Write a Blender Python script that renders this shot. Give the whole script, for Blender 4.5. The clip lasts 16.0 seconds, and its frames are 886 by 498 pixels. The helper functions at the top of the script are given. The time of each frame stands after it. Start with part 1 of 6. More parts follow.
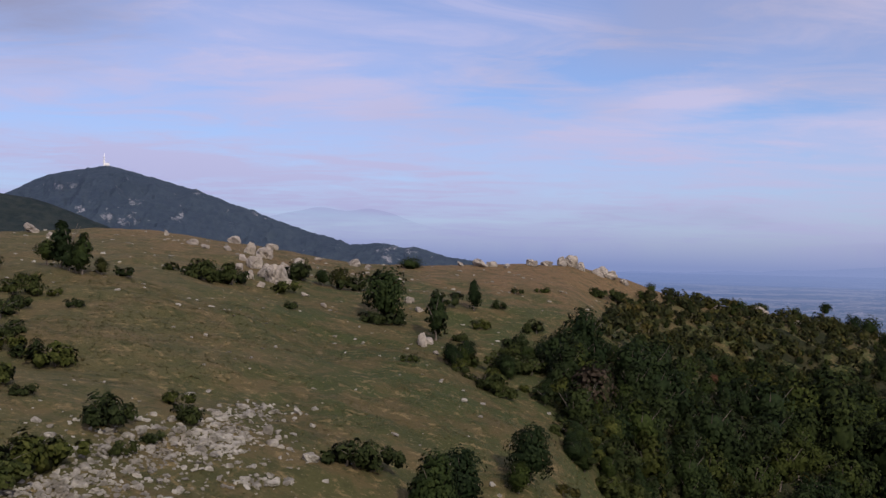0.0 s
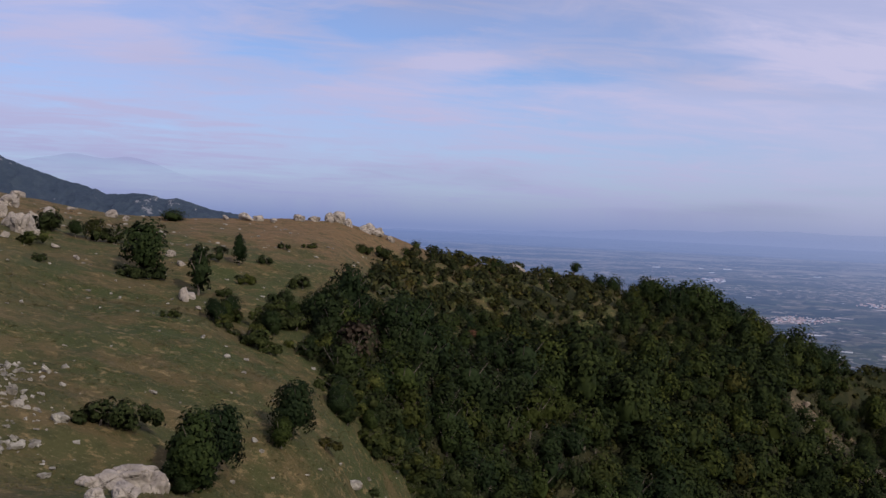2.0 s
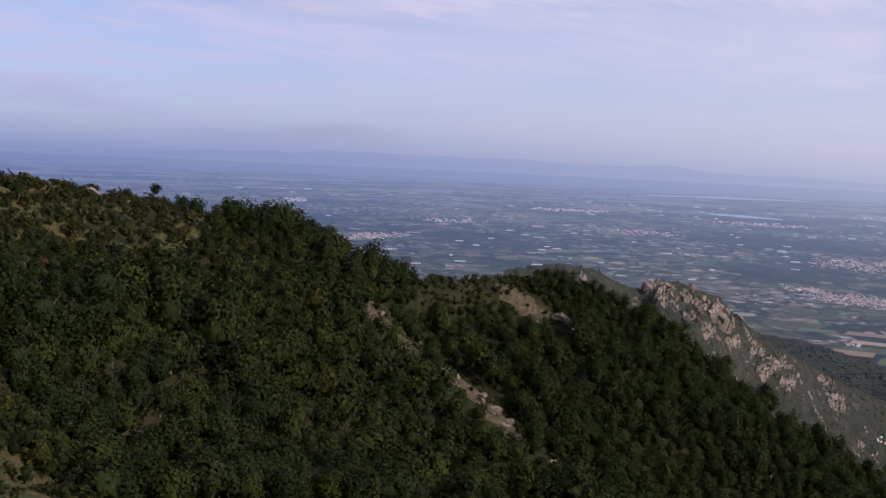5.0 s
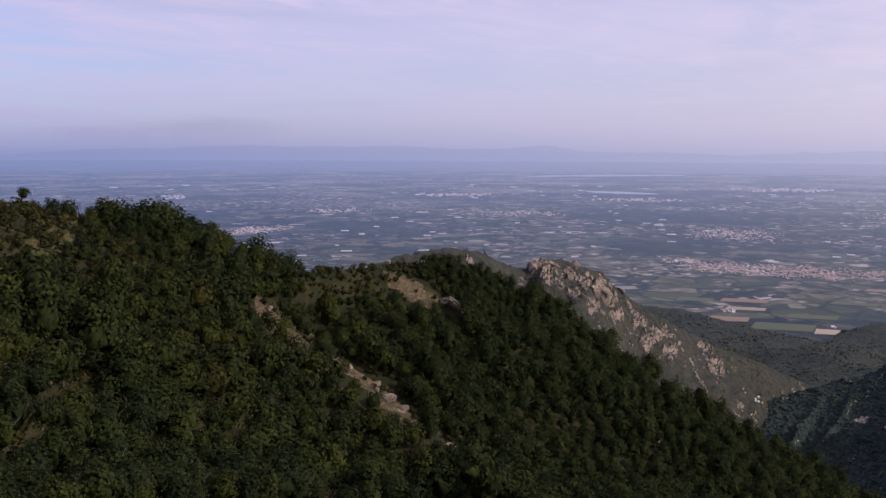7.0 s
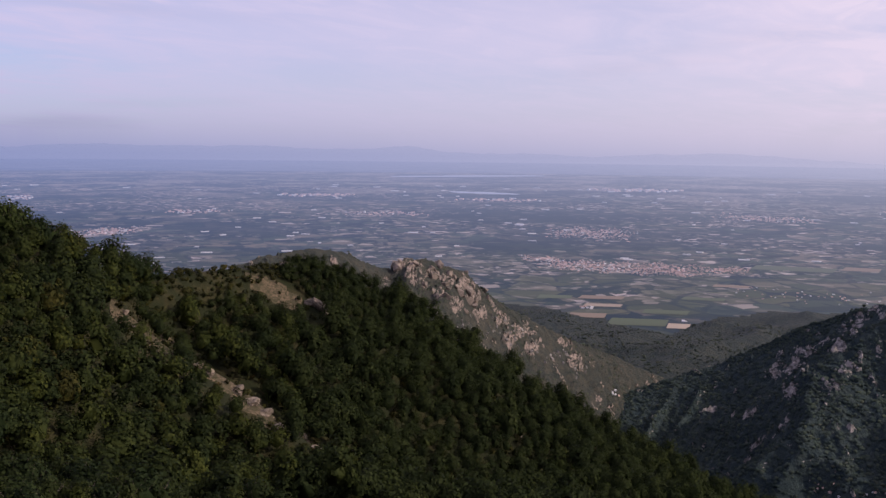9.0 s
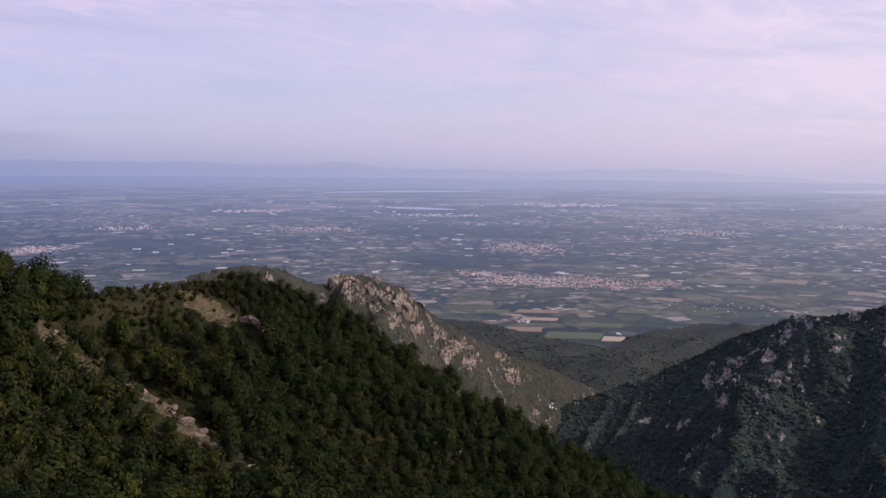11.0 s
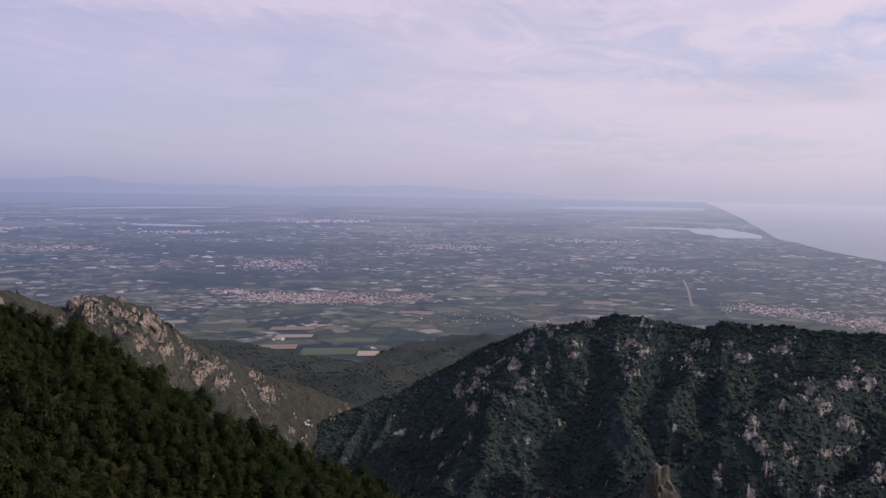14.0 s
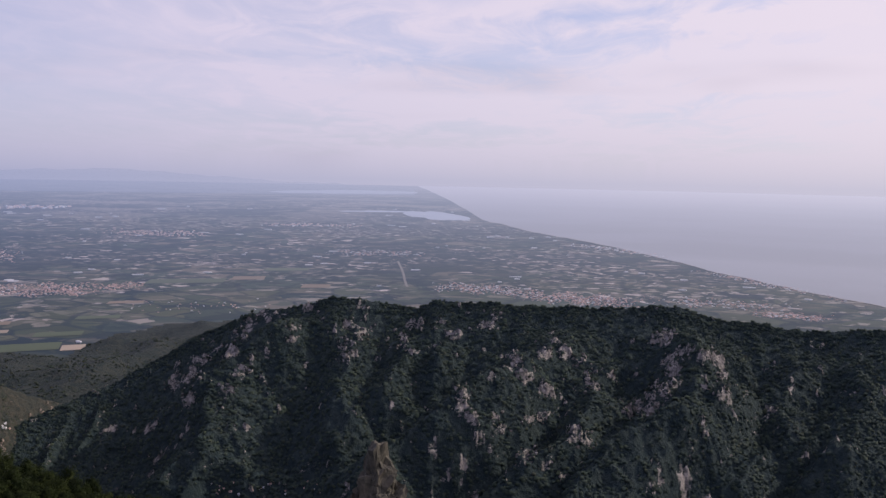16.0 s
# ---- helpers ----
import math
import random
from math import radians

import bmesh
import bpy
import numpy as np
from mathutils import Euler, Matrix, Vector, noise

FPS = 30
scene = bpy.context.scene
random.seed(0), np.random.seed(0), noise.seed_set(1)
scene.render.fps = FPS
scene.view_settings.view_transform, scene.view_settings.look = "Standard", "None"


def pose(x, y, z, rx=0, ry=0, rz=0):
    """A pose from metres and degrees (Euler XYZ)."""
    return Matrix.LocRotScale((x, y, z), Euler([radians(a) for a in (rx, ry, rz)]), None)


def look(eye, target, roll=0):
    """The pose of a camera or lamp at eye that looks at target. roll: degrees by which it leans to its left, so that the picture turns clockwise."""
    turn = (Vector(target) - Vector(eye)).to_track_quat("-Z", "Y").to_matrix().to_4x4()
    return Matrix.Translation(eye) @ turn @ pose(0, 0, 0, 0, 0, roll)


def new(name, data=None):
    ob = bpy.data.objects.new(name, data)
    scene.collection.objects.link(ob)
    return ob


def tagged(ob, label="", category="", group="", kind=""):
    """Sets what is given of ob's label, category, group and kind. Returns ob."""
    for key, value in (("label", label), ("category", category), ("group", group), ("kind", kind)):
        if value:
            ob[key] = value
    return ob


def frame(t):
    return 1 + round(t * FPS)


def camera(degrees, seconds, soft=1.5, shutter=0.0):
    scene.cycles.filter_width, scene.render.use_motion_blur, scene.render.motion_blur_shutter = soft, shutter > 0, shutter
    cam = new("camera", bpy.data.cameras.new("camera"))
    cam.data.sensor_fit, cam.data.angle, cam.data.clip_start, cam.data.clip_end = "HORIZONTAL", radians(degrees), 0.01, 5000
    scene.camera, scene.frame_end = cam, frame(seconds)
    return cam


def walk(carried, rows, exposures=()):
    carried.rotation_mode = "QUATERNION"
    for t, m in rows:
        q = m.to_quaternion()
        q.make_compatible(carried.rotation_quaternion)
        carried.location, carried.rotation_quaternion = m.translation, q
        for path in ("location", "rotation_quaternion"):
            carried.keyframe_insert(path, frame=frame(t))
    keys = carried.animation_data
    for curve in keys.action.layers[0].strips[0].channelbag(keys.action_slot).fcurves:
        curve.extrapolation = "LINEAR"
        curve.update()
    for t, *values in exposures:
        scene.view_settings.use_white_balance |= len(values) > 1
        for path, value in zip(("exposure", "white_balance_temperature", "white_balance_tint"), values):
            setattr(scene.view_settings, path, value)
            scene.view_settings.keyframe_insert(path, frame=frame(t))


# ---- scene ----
# ---- camera and its turn on the spot: seconds, heading, pitch, roll in degrees ----
EYE = (0.03, 0.05, 0.0)
TURN = [
    (0.0, 0.00, 0.28, 0.97),
    (0.5, 0.33, 0.20, 1.52),
    (1.0, 4.01, -0.32, 2.58),
    (1.5, 9.64, -0.99, 2.42),
    (2.0, 13.71, -1.92, 2.43),
    (2.5, 17.33, -2.90, 1.27),
    (3.0, 21.65, -3.46, 1.75),
    (3.5, 26.19, -3.95, 1.58),
    (4.0, 30.46, -4.83, 2.34),
    (4.5, 34.91, -5.40, 2.07),
    (4.7, 36.63, -5.42, 2.71),
    (6.8, 44.02, -5.96, -0.24),
    (7.0, 44.87, -6.08, 0.25),
    (7.5, 47.41, -6.36, -0.10),
    (8.0, 50.39, -6.53, 0.02),
    (8.5, 52.50, -6.45, -0.08),
    (8.7, 52.55, -6.20, 0.40),
    (10.8, 55.93, -5.03, 0.41),
    (11.0, 56.63, -5.06, 0.56),
    (11.5, 58.13, -5.08, 0.63),
    (12.0, 59.28, -4.92, 0.64),
    (12.5, 60.60, -4.79, 1.04),
    (13.0, 62.91, -4.62, 1.14),
    (13.5, 66.16, -4.38, 1.09),
    (14.0, 71.09, -3.93, 0.95),
    (14.5, 75.91, -3.85, 0.79),
    (15.0, 80.44, -4.32, 1.17),
    (15.5, 84.45, -4.69, 0.89),
    (16.0, 87.71, -4.58, 1.16),
]


def heading(az, el, r=1.0):
    """The place r metres off at that heading (clockwise from +Y) and elevation."""
    a, e = radians(az), radians(el)
    return (r * math.sin(a) * math.cos(e), r * math.cos(a) * math.cos(e), r * math.sin(e))


EXPOSURE = [(0.0, 0.07, 6450, 10), (3.5, -0.05, 6330, 9), (4.6, 0.12, 6450, 10), (7.0, 0.16, 6750, 19), (11.0, 0.20, 6850, 19), (12.5, 0.26, 6800, 18), (13.5, -0.04, 6780, 17), (16.0, 0.02, 6640, 14)]
cam = camera(49, 16.0, soft=1.45)
walk(cam, [(t, look(EYE, Vector(EYE) + Vector(heading(az, el, 10.0)), roll)) for t, az, el, roll in TURN], EXPOSURE)

# ---- sky and sun ----
SUN_AZ, SUN_EL = 157.0, 33.0
HAZE_AZ = 138.0  # where the hazy sky is brightest
AIR_DIM, AIR_BRIGHT = (0.215, 0.265, 0.50), (0.67, 0.63, 0.72)  # hazy sky away from the sun and towards it
VEIL_DIM, VEIL_BRIGHT = (0.135, 0.212, 0.45), (0.465, 0.505, 0.655)  # haze colours, painted as glow on the far country


def build_world():
    w = bpy.data.worlds.new("sky")
    scene.world = w
    w.use_nodes = True
    nt = w.node_tree
    nt.nodes.clear()

    def n(kind, **kw):
        nd = nt.nodes.new(kind)
        for k, v in kw.items():
            if k == "op":
                nd.operation = v
            else:
                nd.inputs[k].default_value = v
        return nd

    def math_(op, a, b=None, c=None):
        nd = nt.nodes.new("ShaderNodeMath")
        nd.operation = op
        for i, v in enumerate((a, b, c)):
            if v is None:
                continue
            if isinstance(v, (int, float)):
                nd.inputs[i].default_value = v
            else:
                nt.links.new(v, nd.inputs[i])
        return nd.outputs[0]

    def mix(fac, a, b):
        nd = nt.nodes.new("ShaderNodeMix")
        nd.data_type = "RGBA"
        nt.links.new(fac, nd.inputs[0])
        for i, v in ((6, a), (7, b)):
            if isinstance(v, tuple):
                nd.inputs[i].default_value = v
            else:
                nt.links.new(v, nd.inputs[i])
        return nd.outputs[2]

    co = nt.nodes.new("ShaderNodeTexCoord")
    sep = nt.nodes.new("ShaderNodeSeparateXYZ")
    nt.links.new(co.outputs["Generated"], sep.inputs[0])
    up = math_("MAXIMUM", sep.outputs[2], 0.012)
    com = nt.nodes.new("ShaderNodeCombineXYZ")
    nt.links.new(sep.outputs[0], com.inputs[0])
    nt.links.new(sep.outputs[1], com.inputs[1])
    nt.links.new(up, com.inputs[2])
    sky = nt.nodes.new("ShaderNodeTexSky")
    sky.sky_type, sky.sun_disc = "NISHITA", False
    sky.sun_elevation, sky.sun_rotation = radians(SUN_EL), radians(SUN_AZ)
    sky.altitude, sky.air_density, sky.dust_density, sky.ozone_density = 900, 1.0, 0.6, 3.0
    nt.links.new(com.outputs[0], sky.inputs[0])
    # cloud deck: the direction met with a high flat sheet
    deep = math_("ADD", up, 0.09)
    px, py = math_("DIVIDE", sep.outputs[0], deep), math_("DIVIDE", sep.outputs[1], deep)
    plane = nt.nodes.new("ShaderNodeCombineXYZ")
    nt.links.new(px, plane.inputs[0])
    nt.links.new(py, plane.inputs[1])

    def clouds(scale, detail, rough, warp, turn, stretch, off):
        mp = nt.nodes.new("ShaderNodeMapping")
        mp.inputs["Rotation"].default_value = (0, 0, radians(turn))
        mp.inputs["Scale"].default_value = (1, stretch, 1)
        mp.inputs["Location"].default_value = off
        nt.links.new(plane.outputs[0], mp.inputs[0])
        nz = n("ShaderNodeTexNoise", Scale=scale, Detail=detail, Roughness=rough, Distortion=warp)
        nt.links.new(mp.outputs[0], nz.inputs["Vector"])
        return nz.outputs["Fac"]

    def ramp(v, lo, hi):
        nd = nt.nodes.new("ShaderNodeMapRange")
        nd.interpolation_type = "SMOOTHSTEP"
        nd.inputs[1].default_value, nd.inputs[2].default_value = lo, hi
        nt.links.new(v, nd.inputs[0])
        return nd.outputs[0]

    sheet = ramp(clouds(0.42, 6, 0.55, 0.7, 28, 1.3, (3.1, 1.7, 0)), 0.32, 0.64)
    wisps = ramp(clouds(1.5, 7, 0.62, 1.1, -30, 1.7, (7.3, 2.2, 0)), 0.36, 0.74)
    lump = ramp(clouds(0.25, 3, 0.5, 0.3, 60, 1.0, (11.0, 4.0, 0)), 0.56, 0.72)
    # thin cloud is brighter towards the sun's side
    side = math_("ADD", math_("MULTIPLY", sep.outputs[0], 0.5 * math.sin(radians(HAZE_AZ))), math_("MULTIPLY", sep.outputs[1], 0.5 * math.cos(radians(HAZE_AZ))))
    side = math_("POWER", math_("MAXIMUM", math_("ADD", side, 0.5), 0.0), 1.6)
    az = math_("MULTIPLY", math_("ARCTAN2", sep.outputs[0], sep.outputs[1]), 57.296)
    el = math_("MULTIPLY", math_("ARCSINE", sep.outputs[2]), 57.296)
    ragged = clouds(2.2, 5, 0.6, 0.5, 15, 2.0, (1.0, 5.0, 0))

    def bank(az0, el0, wide, tall, lean, torn=2.4):
        """A ragged bank of cloud, or a gap, about that heading and elevation."""
        u = math_("DIVIDE", math_("SUBTRACT", az, az0), wide)
        v = math_("DIVIDE", math_("SUBTRACT", math_("SUBTRACT", el, el0), math_("MULTIPLY", math_("SUBTRACT", az, az0), lean)), tall)
        d = math_("ADD", math_("SQRT", math_("ADD", math_("MULTIPLY", u, u), math_("MULTIPLY", v, v))), math_("MULTIPLY_ADD", ragged, torn, -0.5 * torn))
        return math_("SUBTRACT", 1.0, ramp(d, 0.15, 1.15))

    def most(*vals):
        out = vals[0]
        for v in vals[1:]:
            out = math_("MAXIMUM", out, v)
        return out

    gaps = most(bank(9.5, 10.6, 7.5, 1.7, 0.02), bank(3.0, 9.0, 6.0, 0.9, -0.10), bank(19, 8.4, 8.0, 0.7, 0.06), bank(88, 10.2, 6, 0.9, 0.12), bank(96, 9.0, 7, 0.6, 0.08), bank(80, 6.2, 9, 0.6, 0.0))
    banks = most(bank(-12, 4.6, 15, 2.2, -0.05), bank(12, 6.4, 9, 1.1, -0.06), bank(-8, 9.5, 9, 1.6, -0.12), bank(14, 8.9, 6, 0.7, 0.05), bank(36, 9.5, 12, 2.0, 0.0), bank(103, 8.6, 9, 0.8, 0.03), bank(110, 5.6, 9, 0.8, 0.05), bank(58, 10.5, 14, 2.0, 0.0))
    calm = math_("MULTIPLY", ramp(az, 22.0, 42.0), math_("SUBTRACT", 1.0, ramp(az, 68.0, 84.0)))  # a smoother veil over the middle of the plain
    cover = math_("ADD", math_("MULTIPLY", sheet, math_("MULTIPLY_ADD", calm, -0.27, 0.42)), math_("MULTIPLY", wisps, math_("MULTIPLY_ADD", calm, -0.24, 0.38)))
    cover = math_("ADD", math_("ADD", cover, math_("MULTIPLY", calm, 0.18)), math_("MULTIPLY_ADD", side, 0.42, 0.22))
    cover = math_("MINIMUM", cover, 0.95)
    cover = math_("MAXIMUM", math_("SUBTRACT", math_("ADD", cover, math_("MULTIPLY", banks, 0.35)), math_("MULTIPLY", gaps, math_("MULTIPLY_ADD", side, -0.30, 0.38))), 0.05)
    cover = math_("MINIMUM", cover, 0.97)
    lump = math_("MAXIMUM", math_("MULTIPLY", lump, 0.8), bank(-25.0, 14.5, 11.5, 5.6, 0.0, 0.6))
    cover = math_("MAXIMUM", cover, math_("MULTIPLY", lump, 0.9))
    sky_lit = nt.nodes.new("ShaderNodeVectorMath")
    sky_lit.operation = "MULTIPLY"
    sky_lit.inputs[1].default_value = (0.086, 0.093, 0.117)
    nt.links.new(sky.outputs[0], sky_lit.inputs[0])
    bright = mix(side, (0.52, 0.51, 0.75, 1), (0.84, 0.77, 0.86, 1))
    shade = mix(side, (0.30, 0.30, 0.44, 1), (0.60, 0.56, 0.66, 1))
    cloud = mix(lump, bright, shade)
    seen = mix(cover, sky_lit.outputs[0], cloud)
    # pale haze that gathers towards the horizon
    low = math_("POWER", 2.718, math_("MULTIPLY", math_("MAXIMUM", sep.outputs[2], -0.02), -17.0))
    haze = mix(side, (*AIR_DIM, 1), (*AIR_BRIGHT, 1))
    seen = mix(math_("MINIMUM", math_("MULTIPLY", low, 0.80), 0.93), seen, haze)
    rim = math_("POWER", 2.718, math_("MULTIPLY", math_("MAXIMUM", sep.outputs[2], -0.01), -62.0))
    mist = mix(side, tuple(0.7 * v + 0.3 * s for v, s in zip(VEIL_DIM, AIR_DIM)) + (1,), tuple(0.6 * v + 0.4 * s for v, s in zip(VEIL_BRIGHT, AIR_BRIGHT)) + (1,))
    seen = mix(math_("MINIMUM", math_("MULTIPLY", rim, 0.34), 0.8), seen, mist)
    bg = nt.nodes.new("ShaderNodeBackground")
    nt.links.new(seen, bg.inputs[0])
    out = nt.nodes.new("ShaderNodeOutputWorld")
    nt.links.new(bg.outputs[0], out.inputs[0])


build_world()
sun_data = bpy.data.lights.new("sun", "SUN")
sun_data.energy, sun_data.angle, sun_data.color = 2.5, radians(1.5), (1.0, 0.90, 0.78)
sun = new("sun", sun_data)
sun.matrix_world = look(heading(SUN_AZ, SUN_EL, 500), (0, 0, 0))

# ---- materials ----


class Nodes:
    """A small builder for one node material."""

    def __init__(self, name, rough=0.85, spec=0.25):
        self.mat = bpy.data.materials.new(name)
        self.mat.use_nodes = True
        self.nt = self.mat.node_tree
        self.bsdf = self.nt.nodes["Principled BSDF"]
        self.bsdf.inputs["Roughness"].default_value = rough
        self.bsdf.inputs["Specular IOR Level"].default_value = spec
        self.geo = self.nt.nodes.new("ShaderNodeNewGeometry")
        self.co = self.nt.nodes.new("ShaderNodeTexCoord")

    def link(self, a, b):
        self.nt.links.new(a, b)

    def put(self, sock, v):
        if isinstance(v, (int, float, tuple)):
            sock.default_value = v
        else:
            self.link(v, sock)

    def at(self, scale=(1, 1, 1), uv=False):
        mp = self.nt.nodes.new("ShaderNodeMapping")
        mp.inputs["Scale"].default_value = scale
        self.link(self.co.outputs["UV"] if uv else self.geo.outputs["Position"], mp.inputs[0])
        return mp.outputs[0]

    def noise(self, scale, detail=4, rough=0.55, vec=None, warp=0.0):
        nd = self.nt.nodes.new("ShaderNodeTexNoise")
        for k, v in (("Scale", scale), ("Detail", detail), ("Roughness", rough), ("Distortion", warp)):
            nd.inputs[k].default_value = v
        self.link(vec if vec is not None else self.geo.outputs["Position"], nd.inputs["Vector"])
        return nd.outputs["Fac"]

    def cells(self, scale, vec=None, feature="F1", out="Color", rand=1.0, metric="EUCLIDEAN"):
        nd = self.nt.nodes.new("ShaderNodeTexVoronoi")
        nd.feature = feature
        if feature == "F1":
            nd.distance = metric
        nd.inputs["Scale"].default_value = scale
        nd.inputs["Randomness"].default_value = rand
        self.link(vec if vec is not None else self.geo.outputs["Position"], nd.inputs["Vector"])
        return nd.outputs[out]

    def step(self, v, lo, hi):
        nd = self.nt.nodes.new("ShaderNodeMapRange")
        nd.interpolation_type = "SMOOTHSTEP"
        nd.inputs[1].default_value, nd.inputs[2].default_value = lo, hi
        self.link(v, nd.inputs[0])
        return nd.outputs[0]

    def ramp(self, v, stops, constant=False):
        nd = self.nt.nodes.new("ShaderNodeValToRGB")
        cr = nd.color_ramp
        cr.interpolation = "CONSTANT" if constant else "LINEAR"
        while len(cr.elements) < len(stops):
            cr.elements.new(0.5)
        for e, (p, c) in zip(cr.elements, stops):
            e.position, e.color = p, (*c, 1)
        self.link(v, nd.inputs[0])
        return nd.outputs[0]

    def mix(self, fac, a, b, kind="MIX"):
        nd = self.nt.nodes.new("ShaderNodeMix")
        nd.data_type, nd.blend_type = "RGBA", kind
        self.put(nd.inputs[0], fac)
        for i, v in ((6, a), (7, b)):
            self.put(nd.inputs[i], (*v, 1) if isinstance(v, tuple) and len(v) == 3 else v)
        return nd.outputs[2]

    def calc(self, op, a, b=0.0, c=0.5):
        nd = self.nt.nodes.new("ShaderNodeMath")
        nd.operation = op
        self.put(nd.inputs[0], a)
        self.put(nd.inputs[1], b)
        nd.inputs[2].default_value = c
        return nd.outputs[0]

    def red(self, col):
        nd = self.nt.nodes.new("ShaderNodeSeparateColor")
        self.link(col, nd.inputs[0])
        return nd.outputs[0], nd.outputs[1], nd.outputs[2]

    def rnd(self, island=True):
        if island:
            return self.geo.outputs["Random Per Island"]
        return self.nt.nodes.new("ShaderNodeObjectInfo").outputs["Random"]

    def done(self, colour, bump=None, strength=0.5, dist=0.1):
        self.put(self.bsdf.inputs["Base Color"], colour)
        if bump is not None:
            bp = self.nt.nodes.new("ShaderNodeBump")
            bp.inputs["Strength"].default_value, bp.inputs["Distance"].default_value = strength, dist
            self.link(bump, bp.inputs["Height"])
            self.link(bp.outputs[0], self.bsdf.inputs["Normal"])
        return self.mat


def mat_meadow():
    m = Nodes("meadow_turf", 0.95, 0.1)
    big, mid, fine = m.noise(0.045, 4, 0.6, warp=0.5), m.noise(0.24, 5, 0.65), m.noise(2.6, 6, 0.75)
    base = m.mix(m.step(big, 0.42, 0.60), (0.047, 0.057, 0.019), (0.058, 0.060, 0.022))
    base = m.mix(m.calc("MULTIPLY", m.step(mid, 0.45, 0.60), 0.72), base, (0.104, 0.074, 0.034))
    sep = m.nt.nodes.new("ShaderNodeSeparateXYZ")
    m.link(m.geo.outputs["Position"], sep.inputs[0])
    dry = m.calc("MULTIPLY", m.step(m.calc("ADD", m.calc("ADD", sep.outputs[2], m.calc("MULTIPLY", sep.outputs[0], 0.12)), m.calc("MULTIPLY", mid, 7.0)), -1.6, 2.0), 0.88)
    base = m.mix(dry, base, (0.165, 0.102, 0.052))
    stony = m.calc("ADD", m.calc("MULTIPLY", sep.outputs[0], -0.06), m.calc("MULTIPLY", sep.outputs[2], -0.11))
    base = m.mix(m.calc("MULTIPLY", m.step(m.calc("ADD", stony, m.calc("MULTIPLY", mid, 0.9)), 1.55, 2.2), 0.4), base, (0.138, 0.102, 0.050))
    base = m.mix(m.calc("MULTIPLY", m.step(m.noise(0.7, 6, 0.75, warp=0.4), 0.50, 0.60), 0.62), base, (0.038, 0.044, 0.016))
    base = m.mix(m.calc("MULTIPLY", m.step(m.noise(1.1, 6, 0.75, m.at((1.0, 1.0, 2.0)), 0.4), 0.54, 0.64), 0.7), base, (0.215, 0.155, 0.074))
    base = m.mix(m.calc("MULTIPLY", m.step(fine, 0.48, 0.70), 0.45), base, (0.046, 0.046, 0.018))
    base = m.mix(m.calc("MULTIPLY", m.step(m.noise(5.0, 5, 0.7), 0.58, 0.68), 0.6), base, (0.23, 0.185, 0.105))
    return m.done(base, fine, 0.7, 0.15)


def mat_forest_floor():
    m = Nodes("scrub_floor", 0.95, 0.1)
    a, b = m.noise(0.12, 5, 0.65), m.noise(1.4, 5, 0.7)
    base = m.mix(m.step(a, 0.42, 0.62), (0.020, 0.024, 0.010), (0.046, 0.041, 0.018))
    base = m.mix(m.calc("MULTIPLY", m.step(b, 0.4, 0.7), 0.6), base, (0.018, 0.021, 0.009))
    return m.done(base, b, 0.8, 0.4)


def mat_bare_earth():
    m = Nodes("bare_earth", 0.95, 0.1)
    a, b = m.noise(0.35, 6, 0.72), m.noise(1.3, 6, 0.75)
    base = m.mix(m.step(a, 0.44, 0.56), (0.075, 0.064, 0.039), (0.15, 0.112, 0.072))
    base = m.mix(m.calc("MULTIPLY", m.step(b, 0.46, 0.58), 0.85), base, (0.045, 0.044, 0.020))
    return m.done(base, b, 0.8, 0.4)


def add_haze_glow(m, base, start, depth, most=0.97, reach_km=None, blend=0.0):
    """Far haze painted as emission, by distance on the plain (kilometres), brighter towards HAZE_AZ."""
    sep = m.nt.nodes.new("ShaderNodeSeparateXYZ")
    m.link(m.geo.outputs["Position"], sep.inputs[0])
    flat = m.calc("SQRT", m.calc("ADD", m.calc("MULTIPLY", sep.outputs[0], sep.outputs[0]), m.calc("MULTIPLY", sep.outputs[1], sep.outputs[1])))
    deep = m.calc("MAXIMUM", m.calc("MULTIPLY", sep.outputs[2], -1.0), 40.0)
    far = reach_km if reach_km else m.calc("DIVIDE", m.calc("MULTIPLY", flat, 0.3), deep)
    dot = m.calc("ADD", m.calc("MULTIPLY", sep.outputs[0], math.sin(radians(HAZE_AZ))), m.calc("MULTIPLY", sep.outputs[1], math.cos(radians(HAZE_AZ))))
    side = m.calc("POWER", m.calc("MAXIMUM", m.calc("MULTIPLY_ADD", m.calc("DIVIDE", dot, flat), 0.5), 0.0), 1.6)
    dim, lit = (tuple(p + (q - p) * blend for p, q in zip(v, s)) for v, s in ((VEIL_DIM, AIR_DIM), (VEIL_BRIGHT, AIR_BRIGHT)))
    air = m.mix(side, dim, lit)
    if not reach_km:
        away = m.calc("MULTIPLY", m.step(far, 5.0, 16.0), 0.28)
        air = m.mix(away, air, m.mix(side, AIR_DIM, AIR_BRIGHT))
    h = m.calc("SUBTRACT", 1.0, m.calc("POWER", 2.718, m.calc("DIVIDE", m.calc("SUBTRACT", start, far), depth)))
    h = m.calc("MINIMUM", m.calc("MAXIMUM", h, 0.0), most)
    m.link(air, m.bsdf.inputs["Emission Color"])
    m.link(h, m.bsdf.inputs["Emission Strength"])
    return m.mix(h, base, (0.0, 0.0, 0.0))


